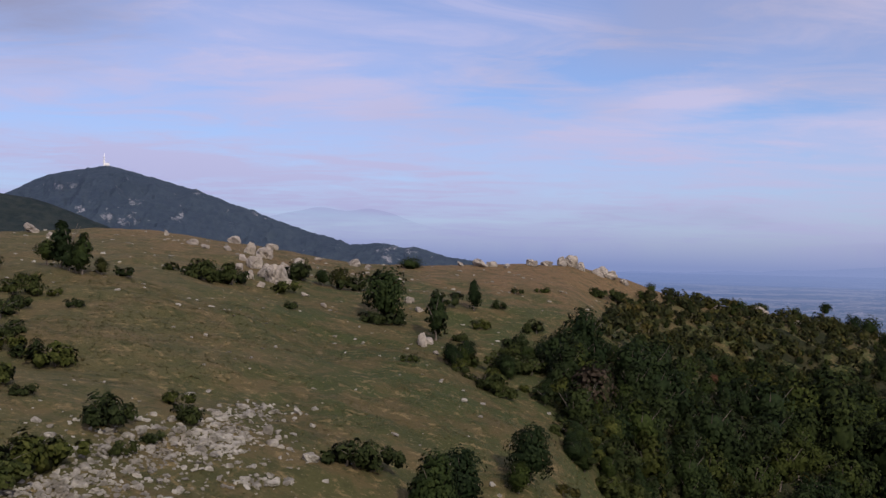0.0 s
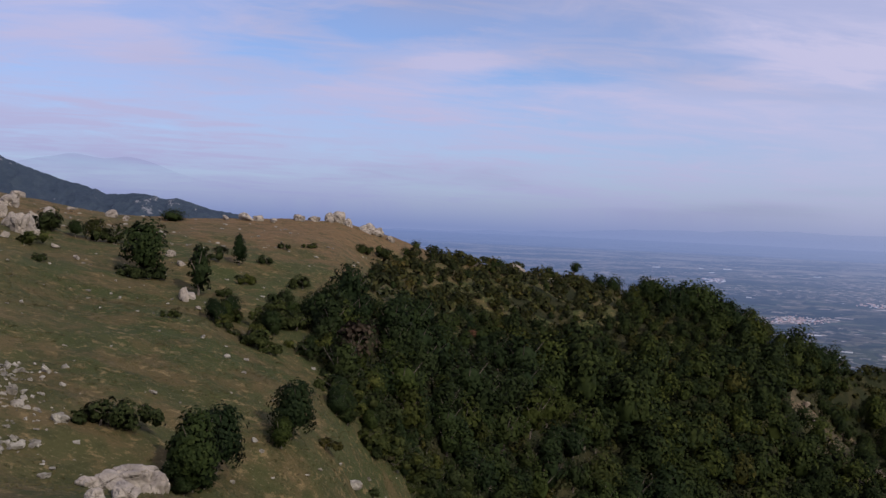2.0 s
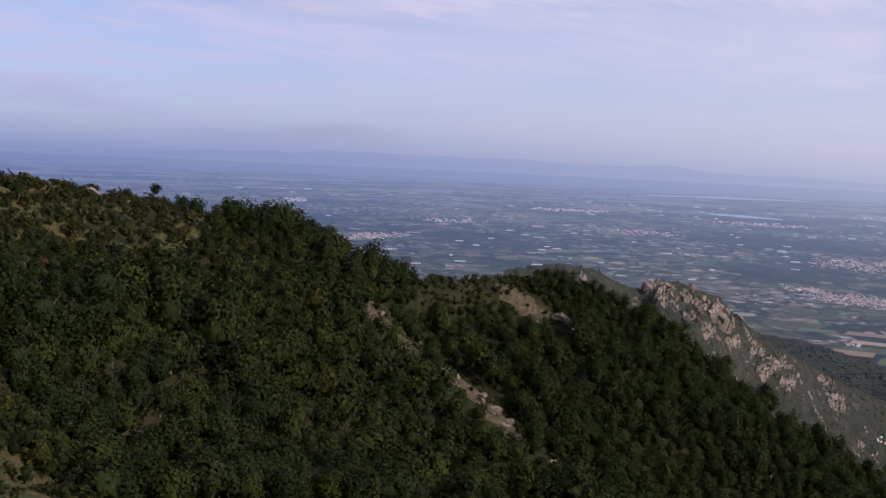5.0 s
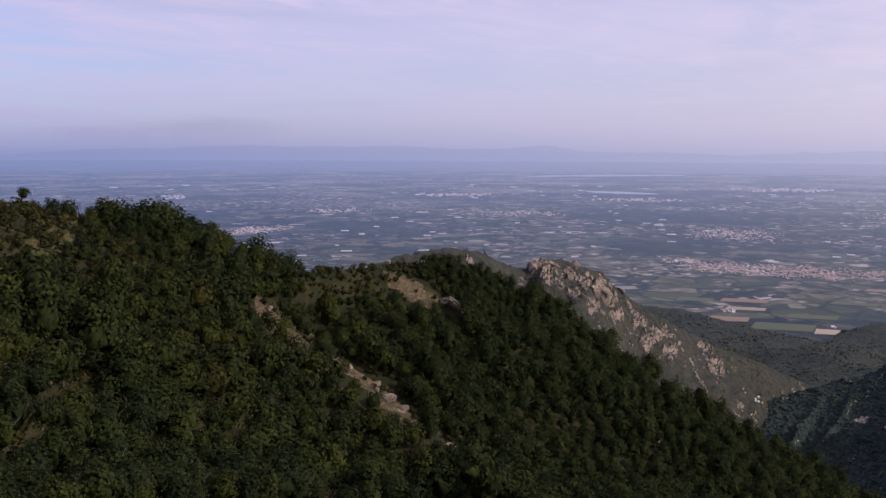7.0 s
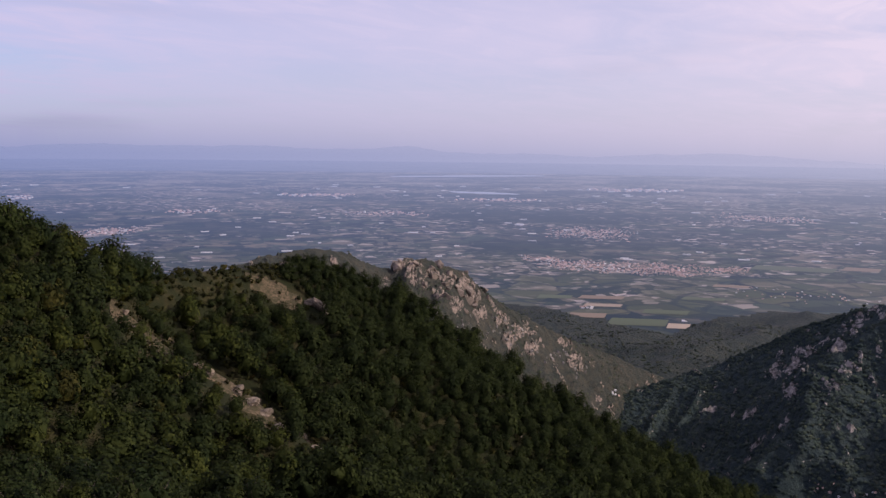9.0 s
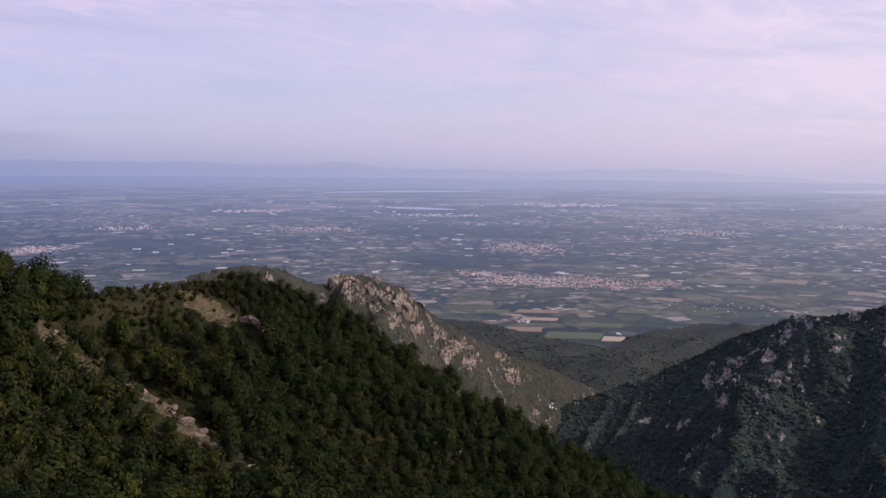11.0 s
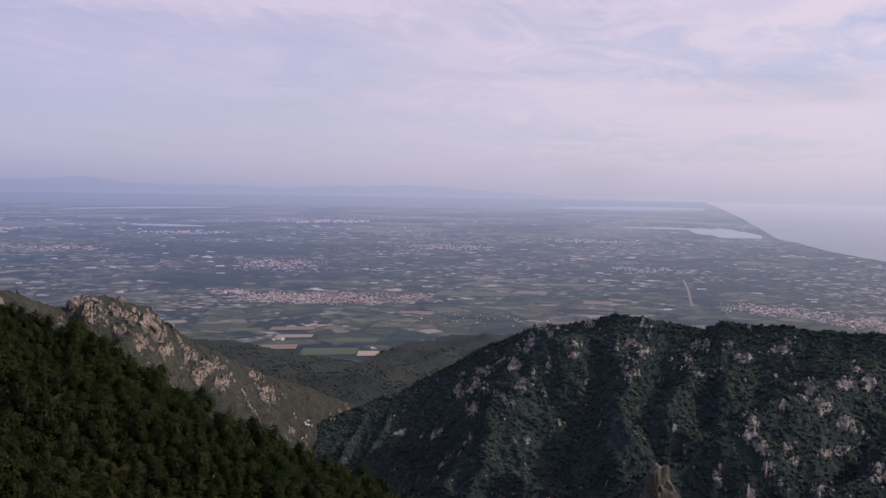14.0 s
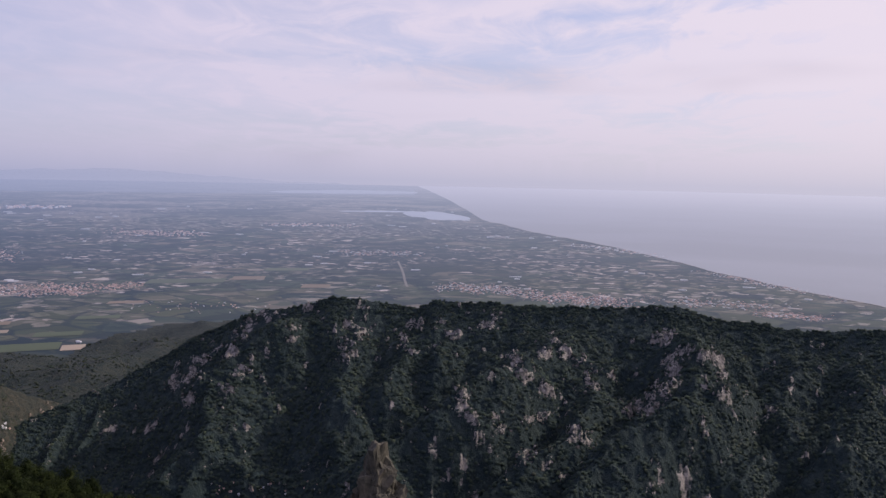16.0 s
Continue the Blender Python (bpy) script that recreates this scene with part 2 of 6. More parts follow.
def mat_plain(name, wood, field, dry, pale, town, hazy):
    """Farmland: a patchwork of fields, vineyards, copses and bare plots."""
    m = Nodes(name, 0.95, 0.1)
    turned = m.nt.nodes.new("ShaderNodeMapping")
    turned.inputs["Rotation"].default_value = (0, 0, 0.6)
    m.link(m.co.outputs["UV"], turned.inputs[0])
    vec = turned.outputs[0]
    warp = m.nt.nodes.new("ShaderNodeTexNoise")
    warp.inputs["Scale"].default_value, warp.inputs["Detail"].default_value = 5.0, 2
    m.link(vec, warp.inputs["Vector"])
    add = m.nt.nodes.new("ShaderNodeVectorMath")
    add.operation = "MULTIPLY_ADD"
    m.link(warp.outputs["Color"], add.inputs[0])
    add.inputs[1].default_value = (0.09, 0.09, 0.0)
    m.link(vec, add.inputs[2])
    v = add.outputs[0]
    c1 = m.red(m.cells(9.0, v, metric="CHEBYCHEV"))
    c2 = m.red(m.cells(21.0, v, metric="CHEBYCHEV"))
    c3 = m.red(m.cells(48.0, v, metric="CHEBYCHEV"))
    big, mid, sprawl = m.noise(0.8, 4, 0.6, vec), m.noise(3.2, 4, 0.65, vec), m.noise(1.1, 5, 0.62, m.at((1, 1, 1), uv=True))
    k = m.calc("ADD", m.calc("MULTIPLY", c1[0], 0.62), m.calc("MULTIPLY", mid, 0.58))
    base = m.ramp(k, [(0.0, wood), (0.44, wood), (0.54, field), (0.70, field), (0.77, dry), (0.90, dry), (0.97, pale)])
    small = m.ramp(c2[1], [(0.0, wood), (0.46, field), (0.74, dry), (0.91, pale), (0.985, town)], True)
    base = m.mix(m.calc("MULTIPLY", m.step(c2[0], 0.40, 0.50), 0.74), base, small)
    base = m.mix(m.calc("MULTIPLY", m.step(big, 0.47, 0.55), 0.80), base, wood)
    houses = m.ramp(c3[1], [(0.0, wood), (0.50, dry), (0.72, pale), (0.90, town)], True)
    base = m.mix(m.calc("MULTIPLY", m.step(m.calc("ADD", m.calc("MULTIPLY", c3[0], 0.20), sprawl), 0.61, 0.70), 0.62), base, houses)
    away = m.nt.nodes.new("ShaderNodeVectorMath")
    away.operation = "LENGTH"
    m.link(m.co.outputs["UV"], away.inputs[0])
    # bare dry country and vineyards farther out, green crops at the foot of the hills
    open_land = m.calc("MULTIPLY", m.step(away.outputs["Value"], 4.0, 8.0), m.step(m.noise(1.5, 5, 0.66, m.at((1, 1, 1), uv=True)), 0.49, 0.58))
    base = m.mix(m.calc("MULTIPLY", open_land, 0.55), base, pale)
    crops = m.calc("MULTIPLY", m.calc("SUBTRACT", 1.0, m.step(away.outputs["Value"], 2.0, 3.4)), m.calc("MULTIPLY", c1[1], 0.85))
    base = m.mix(crops, base, (0.066, 0.078, 0.046))
    edge = m.cells(9.0, v, "DISTANCE_TO_EDGE", "Distance")
    base = m.mix(m.calc("MULTIPLY", m.calc("SUBTRACT", 1.0, m.step(edge, 0.02, 0.06)), 0.6), base, wood)
    # haze painted over the distant farmland as glow
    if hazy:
        base = add_haze_glow(m, base, 1.25, 7.4)
    return m.done(base)


def mat_mountain(name, wood, scrub, rock, rock2, amount, size, mapped=False, air=None):
    """Wooded rocky slopes: scrub and oak, with pale stone showing on the steep faces."""
    m = Nodes(name, 0.95, 0.12)
    grain, blot = m.noise(0.11 * size, 5, 0.7), m.noise(0.016 * size, 5, 0.6, warp=0.4)
    base = m.mix(m.step(grain, 0.38, 0.62), wood, scrub)
    base = m.mix(m.calc("MULTIPLY", m.step(blot, 0.42, 0.62), 0.5), base, wood)
    r1 = m.noise(0.045 * size, 6, 0.68, m.at((1, 1, 1.5)), 0.3)
    steep = m.nt.nodes.new("ShaderNodeSeparateXYZ")
    m.link(m.geo.outputs["Normal"], steep.inputs[0])
    k = m.calc("ADD", r1, m.calc("MULTIPLY", m.calc("SUBTRACT", 0.80, steep.outputs[2]), 0.42))
    if mapped:
        at = m.nt.nodes.new("ShaderNodeAttribute")
        at.attribute_name = "rock"
        k = m.calc("ADD", k, m.calc("MULTIPLY", at.outputs["Fac"], 0.30))
        k = m.calc("ADD", k, m.calc("MULTIPLY", m.calc("SUBTRACT", m.noise(0.24, 6, 0.78, m.at((1, 1, 1.7))), 0.5), 1.05))
    stone = m.mix(m.step(m.noise(0.21 * size, 4, 0.6), 0.35, 0.65), rock, rock2)
    base = m.mix(m.step(k, amount, amount + 0.07), base, stone)
    # optional haze, painted on the slopes as emission
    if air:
        base = add_haze_glow(m, base, *air)
    return m.done(base, grain, 0.9, 3.0 / size)


def mat_stone(name, light, dark, lichen, scale):
    m = Nodes(name, 0.9, 0.2)
    a, b, c = m.noise(0.7 * scale, 5, 0.6), m.noise(4.0 * scale, 6, 0.7), m.noise(0.25 * scale, 3, 0.5)
    base = m.mix(m.step(a, 0.38, 0.62), light, dark)
    base = m.mix(m.calc("MULTIPLY", m.step(b, 0.5, 0.72), 0.55), base, lichen)
    base = m.mix(m.calc("MULTIPLY", m.rnd(), 0.25), base, dark)
    base = m.mix(m.calc("MULTIPLY", m.step(c, 0.5, 0.7), 0.3), base, (0.20, 0.165, 0.12))
    return m.done(base, b, 0.8, 0.12 / scale)


def mat_leaf(name, dark, mid, light, by_object=True, vary=1.0, soft=True):
    m = Nodes(name, 0.7, 0.06)
    v = m.rnd()
    lie = m.nt.nodes.new("ShaderNodeAttribute")
    lie.attribute_name = "lie"
    out_lie = m.nt.nodes.new("ShaderNodeVectorTransform")
    out_lie.vector_type, out_lie.convert_from, out_lie.convert_to = "NORMAL", "OBJECT", "WORLD"
    m.link(lie.outputs["Vector"], out_lie.inputs[0])
    base = m.ramp(v, [(0.0, dark), (0.55, mid), (1.0, light)])
    if by_object:
        tone = m.rnd(False)
    else:
        at = m.nt.nodes.new("ShaderNodeAttribute")
        at.attribute_name = "tone"
        tone = at.outputs["Fac"]
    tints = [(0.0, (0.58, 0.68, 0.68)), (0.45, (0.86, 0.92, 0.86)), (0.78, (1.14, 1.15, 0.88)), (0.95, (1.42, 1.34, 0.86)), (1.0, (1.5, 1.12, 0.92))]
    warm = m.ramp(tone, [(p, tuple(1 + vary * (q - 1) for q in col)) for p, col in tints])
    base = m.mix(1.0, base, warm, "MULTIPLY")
    m.put(m.bsdf.inputs["Base Color"], base)
    tr = m.nt.nodes.new("ShaderNodeBsdfTranslucent")
    m.link(base, tr.inputs[0])
    if soft:
        m.link(out_lie.outputs[0], m.bsdf.inputs["Normal"])
    mx = m.nt.nodes.new("ShaderNodeMixShader")
    mx.inputs[0].default_value = 0.22
    out = m.nt.nodes["Material Output"]
    m.link(m.bsdf.outputs[0], mx.inputs[1])
    m.link(tr.outputs[0], mx.inputs[2])
    m.link(mx.outputs[0], out.inputs[0])
    return m.mat


def mat_bark():
    m = Nodes("bark", 0.9, 0.15)
    b = m.noise(9.0, 5, 0.7, m.at((1, 1, 0.25)))
    return m.done(m.mix(m.step(b, 0.35, 0.65), (0.07, 0.055, 0.042), (0.17, 0.145, 0.12)), b, 0.8, 0.03)


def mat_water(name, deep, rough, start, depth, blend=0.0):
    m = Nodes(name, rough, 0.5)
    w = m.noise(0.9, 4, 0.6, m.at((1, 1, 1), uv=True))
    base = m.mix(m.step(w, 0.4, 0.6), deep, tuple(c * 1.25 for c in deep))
    # the water's paleness far out is haze painted as emission
    return m.done(add_haze_glow(m, base, start, depth, 0.93, None, blend), m.noise(0.15, 4, 0.6), 0.1, 1.0)


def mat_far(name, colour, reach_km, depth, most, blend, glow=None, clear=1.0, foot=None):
    """Far hills, kilometres of haze painted on them as glow."""
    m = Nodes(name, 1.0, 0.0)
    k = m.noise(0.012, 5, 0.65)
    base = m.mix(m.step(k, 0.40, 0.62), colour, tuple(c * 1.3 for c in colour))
    base = add_haze_glow(m, base, 0.0, depth, most, reach_km, blend)
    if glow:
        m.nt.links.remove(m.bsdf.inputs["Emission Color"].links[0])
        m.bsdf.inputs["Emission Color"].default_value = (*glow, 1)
    # thinned by alpha in place of haze, and of cloud about the foot
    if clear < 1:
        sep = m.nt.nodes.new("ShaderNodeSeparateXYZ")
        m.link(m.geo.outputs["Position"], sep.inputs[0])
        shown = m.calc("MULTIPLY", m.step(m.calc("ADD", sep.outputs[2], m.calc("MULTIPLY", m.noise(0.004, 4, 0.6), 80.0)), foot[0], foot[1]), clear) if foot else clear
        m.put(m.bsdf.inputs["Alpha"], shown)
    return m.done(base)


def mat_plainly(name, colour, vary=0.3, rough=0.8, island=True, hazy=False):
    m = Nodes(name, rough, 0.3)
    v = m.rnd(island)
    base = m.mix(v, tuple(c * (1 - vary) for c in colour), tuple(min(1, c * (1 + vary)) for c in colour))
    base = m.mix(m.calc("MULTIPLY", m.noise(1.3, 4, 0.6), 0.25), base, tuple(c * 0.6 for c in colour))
    # hazy materials glow with painted distance haze
    return m.done(add_haze_glow(m, base, 1.45, 5.8) if hazy else base)


MEADOW, FLOOR, EARTH = mat_meadow(), mat_forest_floor(), mat_bare_earth()
# the woods and crops lean blue, haze mixed into their colour
FIELDS = ((0.010, 0.024, 0.037), (0.040, 0.062, 0.056), (0.145, 0.13, 0.112), (0.38, 0.33, 0.30), (0.70, 0.60, 0.58))
PLAIN = mat_plain("farmland", *FIELDS, False)
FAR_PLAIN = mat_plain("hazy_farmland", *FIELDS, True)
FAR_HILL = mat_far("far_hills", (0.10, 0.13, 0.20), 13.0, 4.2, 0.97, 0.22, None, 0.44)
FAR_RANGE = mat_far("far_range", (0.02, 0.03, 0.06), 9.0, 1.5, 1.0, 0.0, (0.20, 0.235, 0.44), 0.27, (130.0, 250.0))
# haze before the east mountain is painted in as bluish base colours
EAST = mat_mountain("hazy_east_slopes", (0.020, 0.033, 0.036), (0.040, 0.055, 0.051), (0.37, 0.335, 0.30), (0.13, 0.122, 0.115), 0.83, 1.0, True)
SHOULDER = mat_mountain("shoulder_slopes", (0.014, 0.022, 0.024), (0.027, 0.034, 0.032), (0.15, 0.14, 0.13), (0.10, 0.095, 0.09), 0.92, 1.0)
VALLEY = mat_mountain("hazy_valley_slopes", (0.021, 0.031, 0.029), (0.044, 0.047, 0.037), (0.28, 0.23, 0.19), (0.19, 0.165, 0.145), 0.80, 1.0, False, (1.2, 22.0))
SPUR = mat_mountain("spur_slopes", (0.034, 0.041, 0.036), (0.064, 0.060, 0.047), (0.30, 0.24, 0.20), (0.115, 0.10, 0.09), 0.83, 1.2, True)
# bluish, lifted base colours stand in for haze on the west mountain
WEST = mat_mountain("hazy_west_slopes", (0.034, 0.050, 0.076), (0.046, 0.064, 0.088), (0.24, 0.24, 0.265), (0.15, 0.157, 0.18), 0.81, 0.5, True)
RUBBLE = mat_stone("grey_rubble", (0.36, 0.335, 0.285), (0.15, 0.135, 0.11), (0.055, 0.05, 0.04), 1.6)
LIME = mat_stone("weathered_limestone", (0.37, 0.325, 0.275), (0.23, 0.20, 0.17), (0.10, 0.092, 0.076), 1.3)
SLAB = mat_stone("tawny_slab", (0.29, 0.23, 0.175), (0.16, 0.13, 0.10), (0.08, 0.075, 0.055), 0.5)
DARK_ROCK = mat_stone("dark_granite", (0.15, 0.134, 0.105), (0.075, 0.071, 0.056), (0.042, 0.048, 0.030), 0.5)
GRANITE = mat_stone("warm_granite", (0.30, 0.24, 0.195), (0.15, 0.127, 0.108), (0.09, 0.085, 0.07), 0.3)
GREY_GRANITE = mat_stone("grey_granite", (0.30, 0.28, 0.255), (0.17, 0.16, 0.15), (0.085, 0.085, 0.075), 0.12)
OAK = mat_leaf("oak_leaves", (0.022, 0.030, 0.011), (0.030, 0.040, 0.014), (0.041, 0.051, 0.018))
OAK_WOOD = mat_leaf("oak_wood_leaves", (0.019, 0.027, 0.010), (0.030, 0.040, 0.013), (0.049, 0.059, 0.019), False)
SCRUB = mat_leaf("scrub_leaves", (0.031, 0.034, 0.013), (0.045, 0.046, 0.018), (0.063, 0.058, 0.025), False)
DARK_OAK = mat_leaf("holm_oak_leaves", (0.016, 0.025, 0.010), (0.025, 0.037, 0.014), (0.038, 0.051, 0.019))
JUNIPER = mat_leaf("juniper_needles", (0.024, 0.031, 0.011), (0.041, 0.049, 0.017), (0.066, 0.072, 0.027))
DRY = mat_leaf("dry_twigs", (0.055, 0.036, 0.026), (0.085, 0.056, 0.040), (0.11, 0.075, 0.053))
GRASS = mat_leaf("meadow_grass", (0.080, 0.080, 0.032), (0.105, 0.094, 0.040), (0.14, 0.115, 0.055), False, 0.5, True)
BARK = mat_bark()
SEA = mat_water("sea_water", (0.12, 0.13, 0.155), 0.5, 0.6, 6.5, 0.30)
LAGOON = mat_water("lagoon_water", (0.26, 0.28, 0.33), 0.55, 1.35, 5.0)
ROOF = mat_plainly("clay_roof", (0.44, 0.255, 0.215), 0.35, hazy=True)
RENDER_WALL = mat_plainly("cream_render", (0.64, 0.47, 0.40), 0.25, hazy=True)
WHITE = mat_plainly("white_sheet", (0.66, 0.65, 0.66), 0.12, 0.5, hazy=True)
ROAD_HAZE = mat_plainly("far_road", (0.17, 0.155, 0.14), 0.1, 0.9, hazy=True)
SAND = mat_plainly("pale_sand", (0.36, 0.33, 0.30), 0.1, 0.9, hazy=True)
METAL = mat_plainly("painted_mast", (0.75, 0.74, 0.75), 0.05, 0.5, False)
# oak green pulled towards blue in place of haze
CLUMP = mat_leaf("hazy_mountain_oak", (0.038, 0.057, 0.053), (0.052, 0.073, 0.063), (0.070, 0.090, 0.072), False, 0.5, True)
VALLEY_BUSH = mat_leaf("valley_bush", (0.038, 0.051, 0.043), (0.052, 0.066, 0.052), (0.070, 0.082, 0.061), False, 0.6, True)


# ---- tools for shapes ----
RNG = np.random.default_rng(7)


def grid_noise(x, y, seed=0):
    """Smooth value noise on a unit lattice, -1 to 1."""
    x, y = np.asarray(x, float), np.asarray(y, float)
    xi, yi = np.floor(x).astype(np.int64), np.floor(y).astype(np.int64)
    fx, fy = x - xi, y - yi
    fx, fy = fx * fx * fx * (fx * (fx * 6 - 15) + 10), fy * fy * fy * (fy * (fy * 6 - 15) + 10)

    def h(i, j):
        k = (i * 374761393 + j * 668265263 + seed * 974634777) & 0xFFFFFFFF
        k = ((k ^ (k >> 13)) * 1274126177) & 0xFFFFFFFF
        return ((k ^ (k >> 16)) & 0xFFFF) / 32767.5 - 1.0

    a, b, c, d = h(xi, yi), h(xi + 1, yi), h(xi, yi + 1), h(xi + 1, yi + 1)
    return (a * (1 - fx) + b * fx) * (1 - fy) + (c * (1 - fx) + d * fx) * fy


def fbm(x, y, octaves=4, seed=0, gain=0.5):
    out, amp = 0.0, 1.0
    for o in range(octaves):
        out = out + amp * grid_noise(x * 2.03 ** o + 17.3 * o, y * 2.03 ** o - 9.1 * o, seed + o)
        amp *= gain
    return out


def ridged(x, y, octaves=4, seed=0):
    out, amp = 0.0, 1.0
    for o in range(octaves):
        out = out + amp * (1 - 2 * np.abs(grid_noise(x * 2.03 ** o + 5.7 * o, y * 2.03 ** o + 3.3 * o, seed + o)))
        amp *= 0.5
    return out


def smooth(e0, e1, v):
    t = np.clip((v - e0) / (e1 - e0), 0, 1)
    return t * t * (3 - 2 * t)


def curve(az, keys, col):
    """A smooth line through the keys' column, by heading."""
    xs = np.array([k[0] for k in keys], float)
    ys = np.array([k[col] for k in keys], float)
    d = np.gradient(ys, xs)
    az = np.clip(np.asarray(az, float), xs[0], xs[-1])
    i = np.clip(np.searchsorted(xs, az) - 1, 0, len(xs) - 2)
    hgt = xs[i + 1] - xs[i]
    t = (az - xs[i]) / hgt
    m0, m1 = d[i] * hgt, d[i + 1] * hgt
    lim = 2.5 * np.abs(ys[i + 1] - ys[i])
    m0, m1 = np.clip(m0, -lim, lim), np.clip(m1, -lim, lim)
    return (2 * t**3 - 3 * t**2 + 1) * ys[i] + (t**3 - 2 * t**2 + t) * m0 + (-2 * t**3 + 3 * t**2) * ys[i + 1] + (t**3 - t**2) * m1


def mesh_data(name, verts, faces, mats, smooth_faces=False, index=None):
    """A mesh from arrays: all faces of one size."""
    verts, faces = np.asarray(verts, np.float32), np.asarray(faces, np.int32)
    me = bpy.data.meshes.new(name)
    k = faces.shape[1]
    me.vertices.add(len(verts))
    me.vertices.foreach_set("co", verts.ravel())
    me.loops.add(faces.size)
    me.loops.foreach_set("vertex_index", faces.ravel())
    me.polygons.add(len(faces))
    me.polygons.foreach_set("loop_start", np.arange(0, faces.size, k, dtype=np.int32))
    for m in mats if isinstance(mats, (list, tuple)) else [mats]:
        me.materials.append(m)
    if index is not None:
        me.polygons.foreach_set("material_index", np.asarray(index, np.int32))
    me.polygons.foreach_set("use_smooth", np.full(len(faces), smooth_faces))
    me.update(calc_edges=True)
    return me


def set_uv(me, uv):
    layer = me.uv_layers.new(name="plan")
    idx = np.empty(len(me.loops), np.int32)
    me.loops.foreach_get("vertex_index", idx)
    layer.data.foreach_set("uv", np.asarray(uv, np.float32)[idx].ravel())


def set_tone(me, values):
    """A tone of its own for each plant of a joined mesh."""
    layer = me.attributes.new("tone", "FLOAT", "POINT")
    layer.data.foreach_set("value", np.asarray(values, np.float32))


def grid_faces(rows, cols):
    i = np.arange((rows - 1) * (cols - 1))
    r, c = i // (cols - 1), i % (cols - 1)
    a = r * cols + c
    return np.stack([a, a + 1, a + cols + 1, a + cols], 1)


def part(name, me, parent, label=""):
    ob = new(name, me)
    ob.parent = parent
    if label:
        tagged(ob, label)
    return ob


ICO = {}


def ico(level):
    if level not in ICO:
        bm = bmesh.new()
        bmesh.ops.create_icosphere(bm, subdivisions=level, radius=1.0)
        ICO[level] = (np.array([v.co[:] for v in bm.verts]), np.array([[v.index for v in f.verts] for f in bm.faces]))
        bm.free()
    return ICO[level]


# ---- the lie of the land, by heading: crest distance and elevation, near edge distance and elevation ----
NEAR = [
    (-180, 60, -9, 20, -16), (-120, 70, -6, 22, -15), (-60, 110, 1.5, 30, -14.5), (-24.5, 130, 0.8, 33, -14.5),
    (-19, 140, 1.15, 34, -14.5), (-12, 135, 0.45, 36, -15), (-5, 135, -0.65, 38, -15.5), (2, 140, -0.65, 42, -16),
    (7.5, 150, -0.55, 49, -16.5), (10.5, 160, -1.3, 57, -17.5), (13.6, 175, -2.3, 68, -18.5), (17, 190, -2.9, 82, -19.5),
    (21.6, 205, -3.4, 100, -20.5), (25, 212, -4.2, 112, -20.5), (28.2, 216, -5.0, 122, -20.5), (31.3, 225, -6.0, 134, -20.5),
    (34.8, 245, -7.6, 150, -20.5), (38.4, 275, -7.4, 165, -21),
]
NEAR_RIGHT = [
    (38.4, 275, -7.4, 165, -21), (43.6, 310, -7.2, 178, -21), (45.4, 320, -7.3, 184, -21), (47.8, 330, -8.1, 190, -21),
    (52, 340, -10.4, 205, -21.5), (57.5, 345, -13.8, 222, -21.5), (63.6, 345, -16.8, 240, -22), (70, 340, -19.6, 255, -22.5),
    (80, 330, -22.5, 245, -25), (100, 300, -26, 215, -29), (130, 220, -25, 120, -30), (180, 60, -9, 20, -16),
]
NEAR = NEAR + NEAR_RIGHT[1:]
GULLY = [(34.1, -9.4), (36.7, -11.9), (38.7, -13.0), (41.0, -14.3), (43.4, -16.4), (45.5, -17.9), (47.9, -19.1)]
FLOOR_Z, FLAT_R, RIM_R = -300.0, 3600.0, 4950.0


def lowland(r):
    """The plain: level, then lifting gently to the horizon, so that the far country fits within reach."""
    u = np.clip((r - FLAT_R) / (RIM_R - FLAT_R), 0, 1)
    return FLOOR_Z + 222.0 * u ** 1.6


def plan_uv(az, r):
    """The plan of the plain in kilometres, by the angle at which it is seen."""
    reach = 300.0 * r / -lowland(r) / 1000.0
    a = np.radians(az)
    return np.stack([reach * np.sin(a), reach * np.cos(a)], -1)


